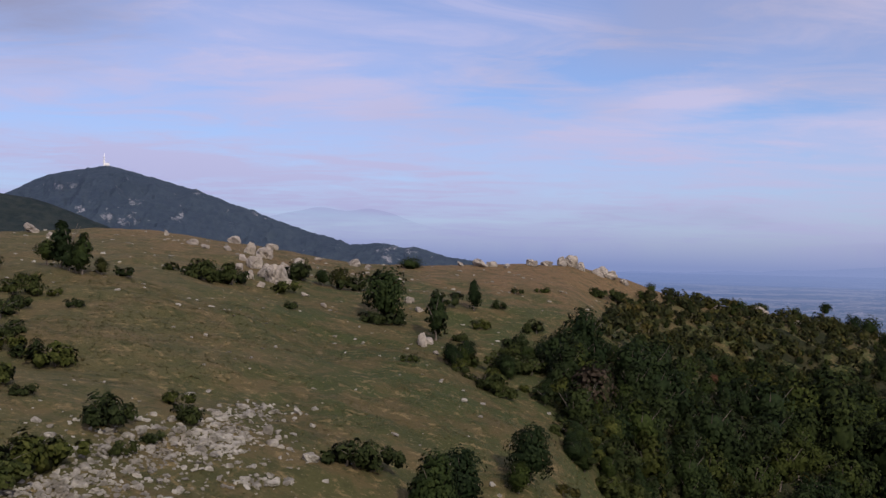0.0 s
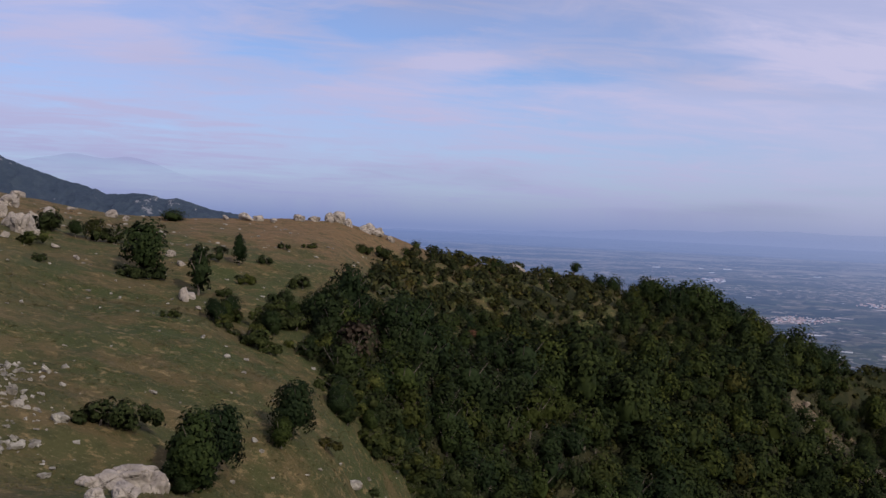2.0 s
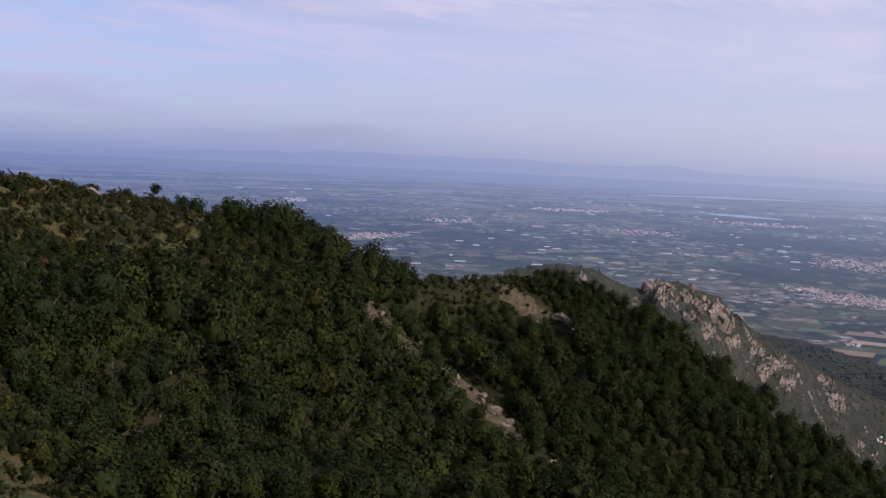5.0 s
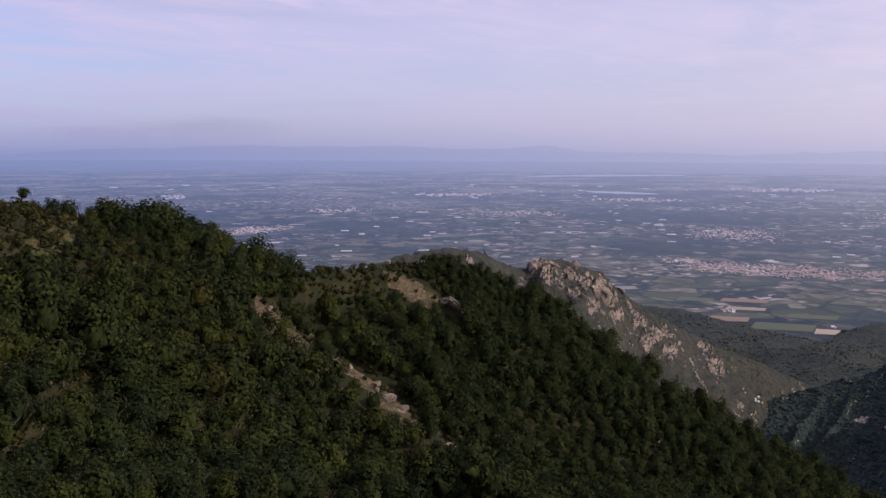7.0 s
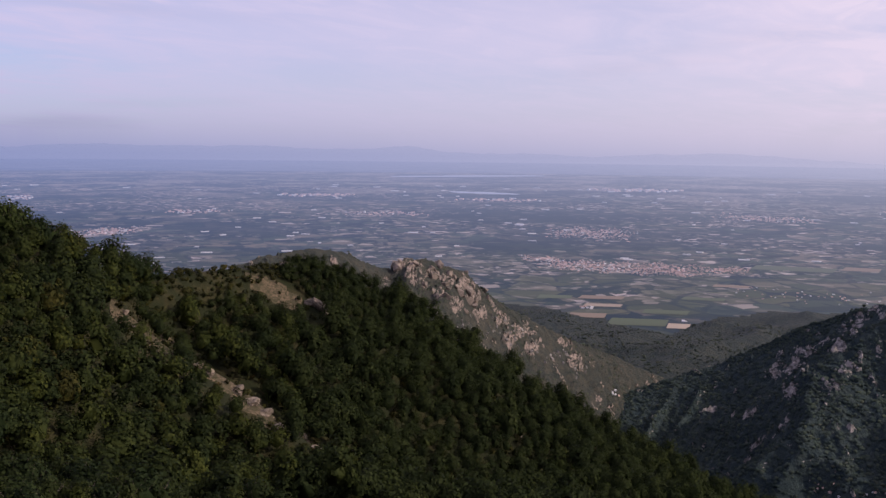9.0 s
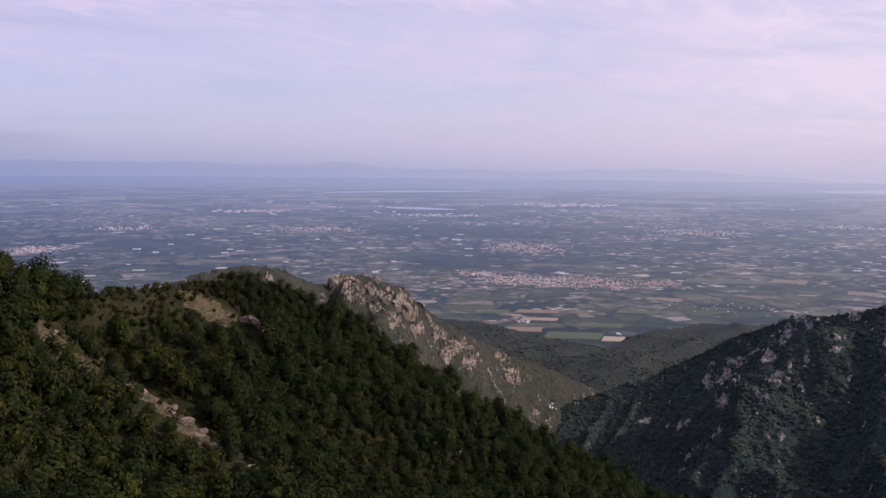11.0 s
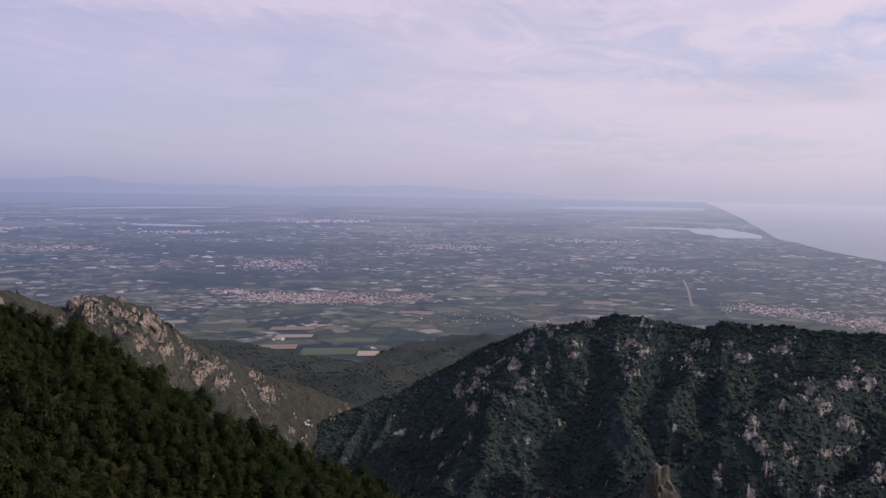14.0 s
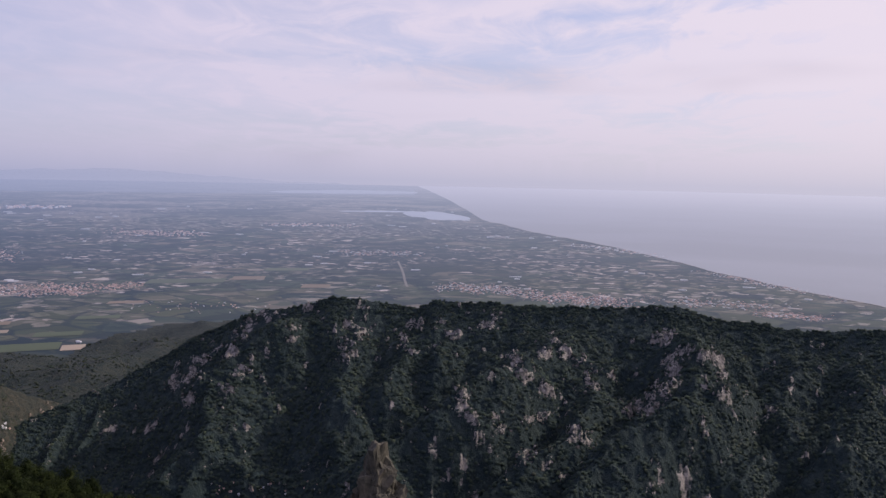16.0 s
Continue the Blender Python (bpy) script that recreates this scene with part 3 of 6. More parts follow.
def hill(az, r):
    """The near hill on which the viewer stands, with its crest and the slope behind it."""
    rs, es, rb, eb = (curve(az, NEAR, k) for k in (1, 2, 3, 4))
    zs, zb = rs * np.tan(np.radians(es)), rb * np.tan(np.radians(eb))
    s = np.clip((r - rb) / (rs - rb), 0, 1)
    face = zb + (zs - zb) * (s + 0.22 * s * (1 - s))
    q = np.clip((r - 1.5) / (rb - 1.5), 0, 1)
    front = -1.7 + (zb + 1.7) * (q + 0.12 * q * (1 - q))
    # a ravine: the slope beyond the gully is set back
    raw = np.degrees(np.arctan2(face, r))
    g_az = np.interp(-raw, [-k[1] for k in GULLY], [k[0] for k in GULLY])
    face = face - 9.0 * smooth(-0.3, 2.2, az - g_az) * (1 - smooth(6.0, 16.0, az - g_az)) * smooth(1.0, 0.72, s) * smooth(30, 36, az)
    over = np.maximum(r - rs, 0)
    back = zs - 0.42 * over * over / (over + 25.0)
    z = np.where(r < rb, front, np.where(r < rs, face, back))
    x, y = r * np.sin(np.radians(az)), r * np.cos(np.radians(az))
    rough = smooth(5, 30, r) * (1 - smooth(0.75, 1.0, r / rs) * 0.7)
    # shallow ribs and gullies that run slantwise down the wooded slope
    across, along = 0.87 * x + 0.49 * y, 0.49 * x - 0.87 * y
    ribs = ridged(across / 24 + 0.3 * fbm(x / 30, y / 30, 2, 43), along / 150, 2, 41) * smooth(60, 95, r) * smooth(10, 17, az) * smooth(56, 46, az) * smooth(1.0, 0.85, r / rs)
    z = z + 1.9 * ribs
    z = z + rough * (0.9 * fbm(x / 26, y / 26, 3, 11) + 0.22 * fbm(x / 5, y / 5, 3, 21)) + 0.06 * fbm(x / 1.3, y / 1.3, 2, 31)
    return z


FOOTHILLS = [(40, -12.8), (52, -9.0), (58, -9.3), (60, -9.6), (63, -10.1), (66.3, -10.6), (67.3, -10.1), (69, -9.3), (72, -9.0), (76, -8.8), (84, -9.2), (96, -12.8)]


def foothill_edge(az):
    return 300.0 / np.tan(np.radians(-np.interp(az, [k[0] for k in FOOTHILLS], [k[1] for k in FOOTHILLS])))


def ground_z(az, r):
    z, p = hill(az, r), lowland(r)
    x, y = r * np.sin(np.radians(az)), r * np.cos(np.radians(az))
    edge = foothill_edge(az)
    p = p + (4.0 + 8.0 * ridged(x / 150, y / 150, 4, 15)) * smooth(1150, 1300, r) * smooth(edge + 10, edge - 70, r)
    p = p + 18.0 * fbm(r * np.sin(np.radians(az)) / 160, r * np.cos(np.radians(az)) / 160, 3, 5) * (1 - smooth(1200, 1600, r))
    return np.maximum(z, p)


# ---- mountains: heading, crest distance, crest elevation ----
EAST_CREST = [
    (52, 930, -17.8), (56, 980, -16.7), (61.3, 1040, -15.2), (63.5, 1070, -14.3), (65.9, 1095, -13.3), (68.8, 1115, -12.2), (71.9, 1120, -10.6), (73.8, 1120, -9.5),
    (76.1, 1095, -8.6), (78, 1075, -8.2), (80.3, 1060, -7.9), (81.3, 1050, -7.5), (82.9, 1045, -7.6), (86.3, 1030, -8.1), (87.3, 1025, -7.6),
    (89.3, 1015, -7.8), (91, 1010, -7.7), (93.7, 1005, -7.9), (98.3, 1000, -7.7), (101.1, 1000, -7.5), (103.4, 1000, -8.0), (108.3, 1000, -8.4),
    (112.5, 1000, -8.0), (122, 980, -7.4), (140, 900, -9.5),
]
SPUR_CREST = [
    (36, 760, -9.5), (41.7, 800, -6.6), (43.4, 820, -6.2), (45.4, 840, -5.9), (47.1, 860, -6.2), (48.8, 880, -7.0), (49.8, 890, -7.1), (50.8, 900, -6.5),
    (52.4, 920, -6.8), (54.1, 945, -7.3), (55.4, 965, -8.4), (56.4, 980, -9.1), (58.7, 1020, -10.3), (60.6, 1055, -11.2), (63.1, 1110, -12.0),
    (65.5, 1170, -12.9), (68, 1230, -13.7),
]
WEST_CREST = [
    (-50, 2500, 2.0), (-32, 2500, 1.8), (-24.5, 2500, 2.8), (-23.4, 2490, 3.4), (-22.2, 2480, 4.0), (-20.3, 2460, 4.4), (-19.1, 2440, 4.6), (-17.6, 2420, 4.3),
    (-15.8, 2380, 3.8), (-14.2, 2350, 3.4), (-12.6, 2320, 2.8), (-11, 2300, 2.3), (-9.4, 2260, 1.7), (-7.4, 2220, 1.1), (-5.5, 2180, 0.5), (-3.5, 2150, 0.6),
    (-2.3, 2130, 0.3), (-1.5, 2120, 0.4), (0.2, 2100, -0.1), (2.2, 2080, -0.4), (5, 2050, -1.6), (9, 2000, -4.5),
]
SHOULDER_CREST = [(-60, 760, 5.0), (-40, 760, 4.4), (-30, 740, 3.4), (-24.5, 720, 2.9), (-22.9, 715, 2.6), (-21.1, 705, 2.0), (-19.1, 690, 1.2), (-15, 670, -0.6), (-9, 650, -4)]


EAST_ROCKS = [
    (77.7, -8.4), (76.5, -9.1), (75.7, -9.6), (79.8, -8.1), (78.8, -9.4), (82.3, -9.1), (83.0, -9.6), (82.0, -10.3), (82.0, -11.0), (86.3, -9.2), (85.5, -10.2), (88.5, -9.7),
    (90.8, -8.5), (90.6, -9.0), (73.2, -11.7), (72.7, -12.1), (72.2, -12.5), (73.7, -11.1), (75.4, -10.7), (75.9, -11.8), (75.1, -12.8), (73.0, -13.2), (79.0, -9.9),
]
MID_ROCKS = [
    (89.1, -13.1), (89.0, -13.8), (89.6, -14.4), (92.2, -11.1), (92.8, -12.0), (93.8, -12.6), (94.1, -10.5), (95.1, -10.5), (96.1, -10.9), (96.4, -11.5), (96.9, -12.3), (93.8, -14.2),
    (93.0, -14.4), (91.0, -14.4), (91.5, -15.0), (96.2, -15.1), (96.5, -15.5), (95.9, -14.9), (93.1, -16.2), (92.9, -16.7),
]
FAR_ROCKS = [
    (103.8, -10.4), (103.3, -10.1), (104.0, -11.2), (102.8, -10.3), (100.7, -12.2), (100.1, -12.6), (101.2, -11.9), (99.4, -13.3), (100.4, -13.2), (101.9, -10.1), (100.9, -9.0),
    (100.4, -9.4), (98.8, -13.6), (104.2, -12.3), (101.1, -10.6), (101.3, -11.1),
]
SPUR_ROCKS = [(57.6, -10.7), (59.2, -10.2), (60.2, -11.4), (56.3, -10.2), (58.3, -11.8), (60.9, -12.3), (57.0, -11.2), (50.3, -7.0), (51.2, -7.2), (52.2, -7.5), (53.2, -7.9), (54.1, -8.1), (54.9, -8.8), (52.8, -8.7), (51.5, -8.0), (53.8, -9.2), (55.3, -9.7)]
WEST_ROCKS = [(-17.6, 2.5), (-17.8, 2.1), (-19.1, 1.7), (-18.3, 1.6), (-5.9, 0.45), (-3.5, 0.05), (-3.0, 0.3), (-3.3, -0.3), (-20.4, 2.1), (-20.9, 3.45), (-21.6, 3.3), (-14.2, 3.25), (-11.0, 2.2), (-2.0, 0.15), (-12.4, 1.6), (-15.4, 1.7)]
ROCK_SPOTS = {"west": (WEST_ROCKS, 0.34, 0.26), "east": (EAST_ROCKS + MID_ROCKS + FAR_ROCKS, 0.46, 0.40), "spur": (SPUR_ROCKS, 0.50, 0.42)}


# ridges that run down the east mountain's face: half width, height above the face, headings and elevations from the crest down
EAST_SPURS = [
    (85, 34, [(81.3, -7.5), (79.3, -8.6), (77.4, -9.4), (75.1, -10.7), (73.4, -12.1), (74.3, -13.2), (73.3, -15.5), (71.0, -17.2)]),
    (45, 14, [(83.0, -8.1), (82.8, -9.6), (82.0, -11.9), (81.4, -14.5)]),
    (50, 16, [(87.5, -7.7), (86.5, -9.4), (85.7, -11.0), (84.7, -12.9)]),
    (40, 13, [(91.0, -8.0), (88.7, -9.7), (87.4, -11.3)]),
    (70, 36, [(95.0, -8.3), (94.6, -10.3), (91.8, -11.5), (89.1, -12.9), (86.6, -14.3), (84.7, -15.3), (83.0, -18.0)]),
    (60, 30, [(94.6, -10.4), (96.3, -12.2), (96.2, -14.8), (93.4, -16.5), (91.9, -18.2)]),
    (75, 36, [(101.1, -7.5), (102.0, -9.0), (103.6, -10.9), (102.6, -12.4), (100.1, -14.0), (97.6, -15.9), (96.5, -19.0)]),
    (60, 22, [(106.0, -8.1), (107.7, -10.1), (107.9, -13.2)]),
    (60, 22, [(111.1, -8.1), (111.5, -11.0), (110.9, -14.7)]),
]
SPUR_LINES = []


def east_face(off):
    """Drop below the crest: steep and rocky above, an easier wooded apron below."""
    return 0.62 * np.minimum(off, 100.0) + 0.40 * np.maximum(off - 100.0, 0.0)


def east_spurs(x, y):
    """How far the ridges stand out of the east mountain's face."""
    if not SPUR_LINES:
        steps = np.arange(0, 520, 2.0)
        for wide, lift, line in EAST_SPURS:
            pts = []
            for k, (a, e) in enumerate(line):
                up = 1.9 * lift * min(1.0, 0.05 + 0.4 * k)
                rc = float(curve(a, EAST_CREST, 1))
                zc = rc * math.tan(radians(float(np.interp(a, [q[0] for q in EAST_CREST], [q[2] for q in EAST_CREST]))))
                soft = 0.55 + 0.45 * smooth(63, 80, a)
                gap = zc - east_face(steps) * soft + up - (rc - steps) * math.tan(radians(e))
                low = np.nonzero(gap <= 0)[0]
                o = steps[low[0]] if len(low) else 0.0
                pts.append(((rc - o) * math.sin(radians(a)), (rc - o) * math.cos(radians(a)), up))
            SPUR_LINES.append((0.85 * wide, pts))
    out = np.zeros_like(x)
    for wide, pts in SPUR_LINES:
        for (x0, y0, u0), (x1, y1, u1) in zip(pts, pts[1:]):
            dx, dy = x1 - x0, y1 - y0
            t = np.clip(((x - x0) * dx + (y - y0) * dy) / (dx * dx + dy * dy + 1e-6), 0, 1)
            d = np.hypot(x - x0 - t * dx, y - y0 - t * dy) / wide
            out = np.maximum(out, (u0 + (u1 - u0) * t) * np.maximum(1 - d, 0))
    return out


def mountain_base(az, r, keys, front, behind, rib, knob, seed):
    """Height of a range: a crest, a ribbed face towards the viewer and a back slope."""
    rc = curve(az, keys, 1)
    zc = rc * np.tan(np.radians(np.interp(az, [k[0] for k in keys], [k[2] for k in keys])))
    off = rc - r
    x, y = r * np.sin(np.radians(az)), r * np.cos(np.radians(az))
    if seed == 3:
        face = east_face(np.maximum(off, 0)) * (0.55 + 0.45 * smooth(63, 80, az))
        wx, wy = x + 9 * fbm(x / 55, y / 55, 3, 61), y + 9 * fbm(x / 55, y / 55, 3, 62)
        z = np.where(off > 0, zc - face + east_spurs(wx, wy) * smooth(0, 75, off), zc + behind * off)
    else:
        z = np.where(off > 0, zc - front * off, zc + behind * off)
    depth = smooth(0, 120, np.abs(off)) * 0.94 + 0.06
    arc = np.radians(az) * rc
    wide, skew = (60, 0.75) if seed == 3 else (105, 0.35)
    z = z + rib * depth * (ridged((arc + skew * off) / wide + 0.25 * fbm(x / 90, y / 90, 2, seed), off / 420, 2 if seed == 3 else 3, seed) - 0.3)
    z = z + knob * (0.25 + 0.75 * depth) * fbm(x / 30, y / 30, 4, seed + 40, 0.6)
    return z, arc, off


def rock_map(which, az, r, z):
    """Where bare granite breaks through the slope, 0 to 1."""
    if which not in ROCK_SPOTS:
        return 0.0 * z
    spots, wa, we = ROCK_SPOTS[which]
    e = np.degrees(np.arctan2(z, r))
    near = 0.0 * z
    for sa, se in spots:
        near = np.maximum(near, np.exp(-((az - sa) / wa) ** 2 - ((e - se) / we) ** 2))
    x, y = r * np.sin(np.radians(az)), r * np.cos(np.radians(az))
    grain = fbm(x / 11, y / 11, 4, 71, 0.6)
    return smooth(0.30, 0.62, near + 0.38 * grain) + 0.5 * smooth(0.75, 1.05, grain)


def mountain_z(which, az, r, *shape):
    z, arc, off = mountain_base(az, r, *shape)
    m = rock_map(which, az, r, z)
    if which in ROCK_SPOTS:
        big = {"spur": 5.0, "east": 6.0, "west": 4.0}[which]
        x, y = r * np.sin(np.radians(az)), r * np.cos(np.radians(az))
        canopy = {"spur": 0.8, "east": 1.2, "west": 1.0}[which]
        z = z + (1 - np.clip(m, 0, 1)) * canopy * fbm(x / 5.5, y / 5.5, 2, 91)
        wide = 21.0 if which == "spur" else 13.0
        crack = ridged(arc / (wide * 1.1) + 0.5 * fbm(arc / 20, off / 20, 2, 81), off / (wide * 0.9), 4, 83)
        z = z + np.clip(m, 0, 1) * (big * np.clip(crack, -0.6, 1.2) * 0.5 + 0.35 * big * ridged(arc / 5.5, off / 5.0, 2, 85))
    return z


RANGES = {
    "east": (EAST_CREST, 0.47, 0.5, 7.0, 4.0, 3), "spur": (SPUR_CREST, 0.44, 0.55, 12.0, 5.0, 13),
    "west": (WEST_CREST, 0.42, 0.5, 20.0, 4.0, 23), "shoulder": (SHOULDER_CREST, 0.5, 0.4, 4.0, 2.5, 33),
}


def range_z(which, az, r):
    return mountain_z(which, az, r, *RANGES[which])


def land_z(az, r):
    """The top of everything that is ground, rock or slope at that place."""
    z = ground_z(az, r)
    for which, (keys, *_rest) in RANGES.items():
        inside = (az >= keys[0][0]) & (az <= keys[-1][0]) & (np.abs(r - curve(az, keys, 1)) < 620)
        z = np.where(inside, np.maximum(z, range_z(which, az, r)), z)
    return z


STEPS = np.concatenate([np.arange(8, 400, 0.5), np.arange(400, 1500, 2.5), np.arange(1500, RIM_R, 8)])


def where(az, el, low=8.0, high=RIM_R):
    """The first ground met from the viewer's eye at that heading and elevation: x, y, z and its distance."""
    r = STEPS[(STEPS >= low) & (STEPS <= high)]
    A = np.full(len(r), float(az))
    z = land_z(A, r) if high > 450 else hill(A, r)
    hit = np.nonzero(z >= r * math.tan(radians(el)))[0]
    k = hit[0] if len(hit) else len(r) - 1
    d, h = float(r[k]), float(z[k])
    if k:
        g = z - r * math.tan(radians(el))
        f = min(max(g[k - 1] / (g[k - 1] - g[k]), 0.0), 1.0) if g[k] != g[k - 1] else 1.0
        d, h = float(r[k - 1] + f * (r[k] - r[k - 1])), float(z[k - 1] + f * (z[k] - z[k - 1]))
    return d * math.sin(radians(az)), d * math.cos(radians(az)), h, d


# ---- ground sheet ----
def build_ground():
    az = np.concatenate([np.arange(-180, -34, 3.0), np.arange(-34, 118, 0.3), np.linspace(118, 180, 22)])
    r = np.concatenate([[0.001, 1.5, 3, 5, 8, 11, 15, 19, 23], np.geomspace(26, 380, 210), np.geomspace(392, FLAT_R, 165), np.linspace(FLAT_R + 40, RIM_R, 34)])
    A, Rr = np.meshgrid(az, r)
    Z = ground_z(A, Rr)
    V = np.stack([Rr * np.sin(np.radians(A)), Rr * np.cos(np.radians(A)), Z], -1).reshape(-1, 3)
    F = grid_faces(len(r), len(az))
    ca, cr = A.ravel()[F].mean(1), Rr.ravel()[F].mean(1)
    index = np.where(wood_cover(ca, cr, 1.0) > 0.5, 2, 0)
    open_grass = (ca < 34) & (scrubby(ca, cr) + 0.35 * fbm(cr * np.sin(np.radians(ca)) / 7, cr * np.cos(np.radians(ca)) / 7, 3, 19) > 0.78)
    index = np.where((index == 2) & open_grass, 0, index)
    index = np.where(bare_cover(ca, cr) > 0.5, 3, index)
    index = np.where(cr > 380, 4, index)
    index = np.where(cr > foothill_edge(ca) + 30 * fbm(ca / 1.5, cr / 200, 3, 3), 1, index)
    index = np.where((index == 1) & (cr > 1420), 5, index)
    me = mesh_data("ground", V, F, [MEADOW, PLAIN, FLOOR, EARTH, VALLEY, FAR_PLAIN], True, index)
    set_uv(me, plan_uv(A, Rr).reshape(-1, 2))
    tagged(new("ground", me), "grassy hilltop falling to a wide farmed coastal plain", "ground", kind="structure")


def elev(az, r):
    return np.degrees(np.arctan2(hill(az, r), r))


def bare_cover(az, r):
    """Bare rocky earth: a washed gully down the wooded slope and the clearing under the knoll."""
    e = elev(az, r)
    g = np.interp(az, [k[0] for k in GULLY], [k[1] for k in GULLY])
    x, y = r * np.sin(np.radians(az)), r * np.cos(np.radians(az))
    wob = 0.35 * fbm(x / 9, y / 9, 3, 77)
    gap = fbm(x / 16, y / 16, 2, 78)
    strip = (np.abs(e - g + wob) < 0.5) & (az > 33.9) & (az < 48.4) & (gap > -0.6)
    knoll = (((az - 43.0) / 1.6) ** 2 + ((e + 8.3 + 0.45 * (az - 43)) / 0.6) ** 2 + 1.6 * wob) < 1
    spot = (((az - 36.4) / 1.7) ** 2 + ((e + 11.7) / 0.8) ** 2 + wob) < 1
    return ((strip | knoll | spot) & (r < 350)).astype(float)


def clearing(az, r):
    """Where no tall tree stands: the bare patches and the ground below them."""
    e = elev(az, r)
    g = np.interp(az, [k[0] for k in GULLY], [k[1] for k in GULLY])
    d = e - g
    strip = (d > -1.2) & (d < 0.5) & (((az > 33.9) & (az < 37.6)) | ((az > 38.0) & (az < 43.8)) | ((az > 44.2) & (az < 48.4)))
    knoll = ((az - 43.2) / 2.3) ** 2 + ((e + 9.0 + 0.35 * (az - 43)) / 1.25) ** 2 < 1
    slab = ((az - 45.5) / 1.0) ** 2 + ((e + 10.3) / 0.8) ** 2 < 1
    return (strip | knoll | slab) & (r < 350)


def scrubby(az, r):
    """The open scrub below the crest, where grass shows between low bushes."""
    e = elev(az, r)
    ledge = smooth(36.0, 37.2, az) * smooth(43.8, 42.6, az) * smooth(-20, -10, r - curve(az, NEAR, 1))
    return np.clip(1.3 * ledge + smooth(-7.2, -5.0, e) * smooth(26, 20, az) + 0.62 * smooth(-10.0, -7.6, e) * smooth(33, 28, az) * smooth(11, 16, az), 0, 1)


EDGE = [(-24, 9), (3, 9), (4.8, -5.5), (6.2, -7.6), (7.4, -10.2), (9.5, -12.2), (11.0, -13.8), (12.6, -15.0), (14.5, -16.3), (17.6, -18.6), (20, -24)]
TOP = [(-2, -6), (4, -6), (6, -5.4), (7.5, -4.6), (9, -4.0), (11, -2.8), (13, -2.2), (14, -2.2), (16, 9), (120, 9)]


def wood_cover(az, r, pad=0.0):
    """How far the oak wood covers the slope: from its lower edge on the meadow up to the crest."""
    e = elev(az, r)
    low = np.interp(az, [k[0] for k in EDGE], [k[1] for k in EDGE])
    top = np.interp(az, [k[0] for k in TOP], [k[1] for k in TOP])
    x, y = r * np.sin(np.radians(az)), r * np.cos(np.radians(az))
    wob = 0.7 * fbm(x / 12, y / 12, 3, 55)
    return ((e > low + wob + pad) & (e < top + wob * 0.5) & (az > 3.0 + wob) & (az < 118) & (r > 40)).astype(float)


def build_range(which, name, label, material, az0, az1, step, near, far, dr):
    keys = RANGES[which][0]
    az = np.arange(az0, az1, step)
    k = np.arange(-near, far + 0.1, dr)
    A, K = np.meshgrid(az, k)
    Rr = curve(A, keys, 1) + K
    Z = range_z(which, A, Rr)
    V = np.stack([Rr * np.sin(np.radians(A)), Rr * np.cos(np.radians(A)), Z], -1).reshape(-1, 3)
    me = mesh_data(name, V, grid_faces(len(k), len(az)), material, which not in ROCK_SPOTS)
    if which in ROCK_SPOTS:
        layer = me.attributes.new("rock", "FLOAT", "POINT")
        layer.data.foreach_set("value", np.clip(rock_map(which, A, Rr, mountain_base(A, Rr, *RANGES[which])[0]), 0, 1).ravel().astype(np.float32))
    tagged(new(name, me), label, "mountain", kind="structure")


build_ground()
build_range("east", "mountain_east", "steep dark wooded mountain with pale granite outcrops and ribs", EAST, 52, 134, 0.115, 430, 60, 2.4)
build_range("spur", "mountain_spur", "scrubby spur with bare rocky slopes above the valley", SPUR, 36, 68, 0.10, 420, 120, 2.6)
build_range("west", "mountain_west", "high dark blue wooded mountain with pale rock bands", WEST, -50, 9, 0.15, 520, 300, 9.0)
build_range("shoulder", "mountain_shoulder", "nearer dark wooded shoulder below the high summit", SHOULDER, -60, -9, 0.3, 220, 200, 5.0)


def build_far_hills():
    """Faint ranges on the horizon."""
    for name, az0, az1, base, keys, label in (
        ("backdrop_range", -16, 8, 4650, [(-16, 0.9), (-11, 1.8), (-9, 2.3), (-7, 2.6), (-5.8, 2.42), (-4.2, 2.55), (-2.6, 2.15), (-1.2, 1.7), (1.0, 0.9), (4, 0.0), (8, -0.9)], "faint blue far mountains half lost in cloud"),
        ("backdrop_hills", 8, 86, 4900, [(8, -0.95), (20, -0.6), (26, -0.3), (31, -0.15), (36, -0.07), (42, -0.06), (48, -0.2), (51.2, -0.08), (53.1, -0.3), (57.7, -0.35), (63.4, -0.43), (66, -0.3), (69, -0.21), (72, -0.36), (75, -0.52), (78.3, -0.78), (83, -0.9), (86, -1.1)], "low hazy blue hills on the far horizon"),
    ):
        az = np.arange(az0, az1 + 0.01, 0.1)
        el = curve(az, keys, 1) + 0.06 * fbm(az / 1.8, az * 0, 4, 91)
        rows = []
        for k, drop in ((0.0, 0.0), (-40.0, 0.35), (-90.0, 0.75), (-150.0, 1.0)):
            rr = base + k + 0 * az
            z = rr * np.tan(np.radians(el)) * (1 - drop) + (lowland(rr) - 3) * drop
            rows.append(np.stack([rr * np.sin(np.radians(az)), rr * np.cos(np.radians(az)), z], -1))
        P = np.concatenate(rows)
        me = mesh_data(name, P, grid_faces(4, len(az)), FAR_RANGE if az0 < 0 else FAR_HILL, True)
        tagged(new(name, me), label, "far hills", kind="structure")


build_far_hills()

# ---- sea and lagoons ----
COAST = [(86.2, -0.93), (86.8, -1.15), (87.8, -1.62), (89.0, -2.19), (89.9, -2.77), (93.2, -3.49), (98.1, -4.26), (102.9, -5.31), (107.6, -6.14), (112.4, -6.83), (130, -8.0), (175, -8.5)]
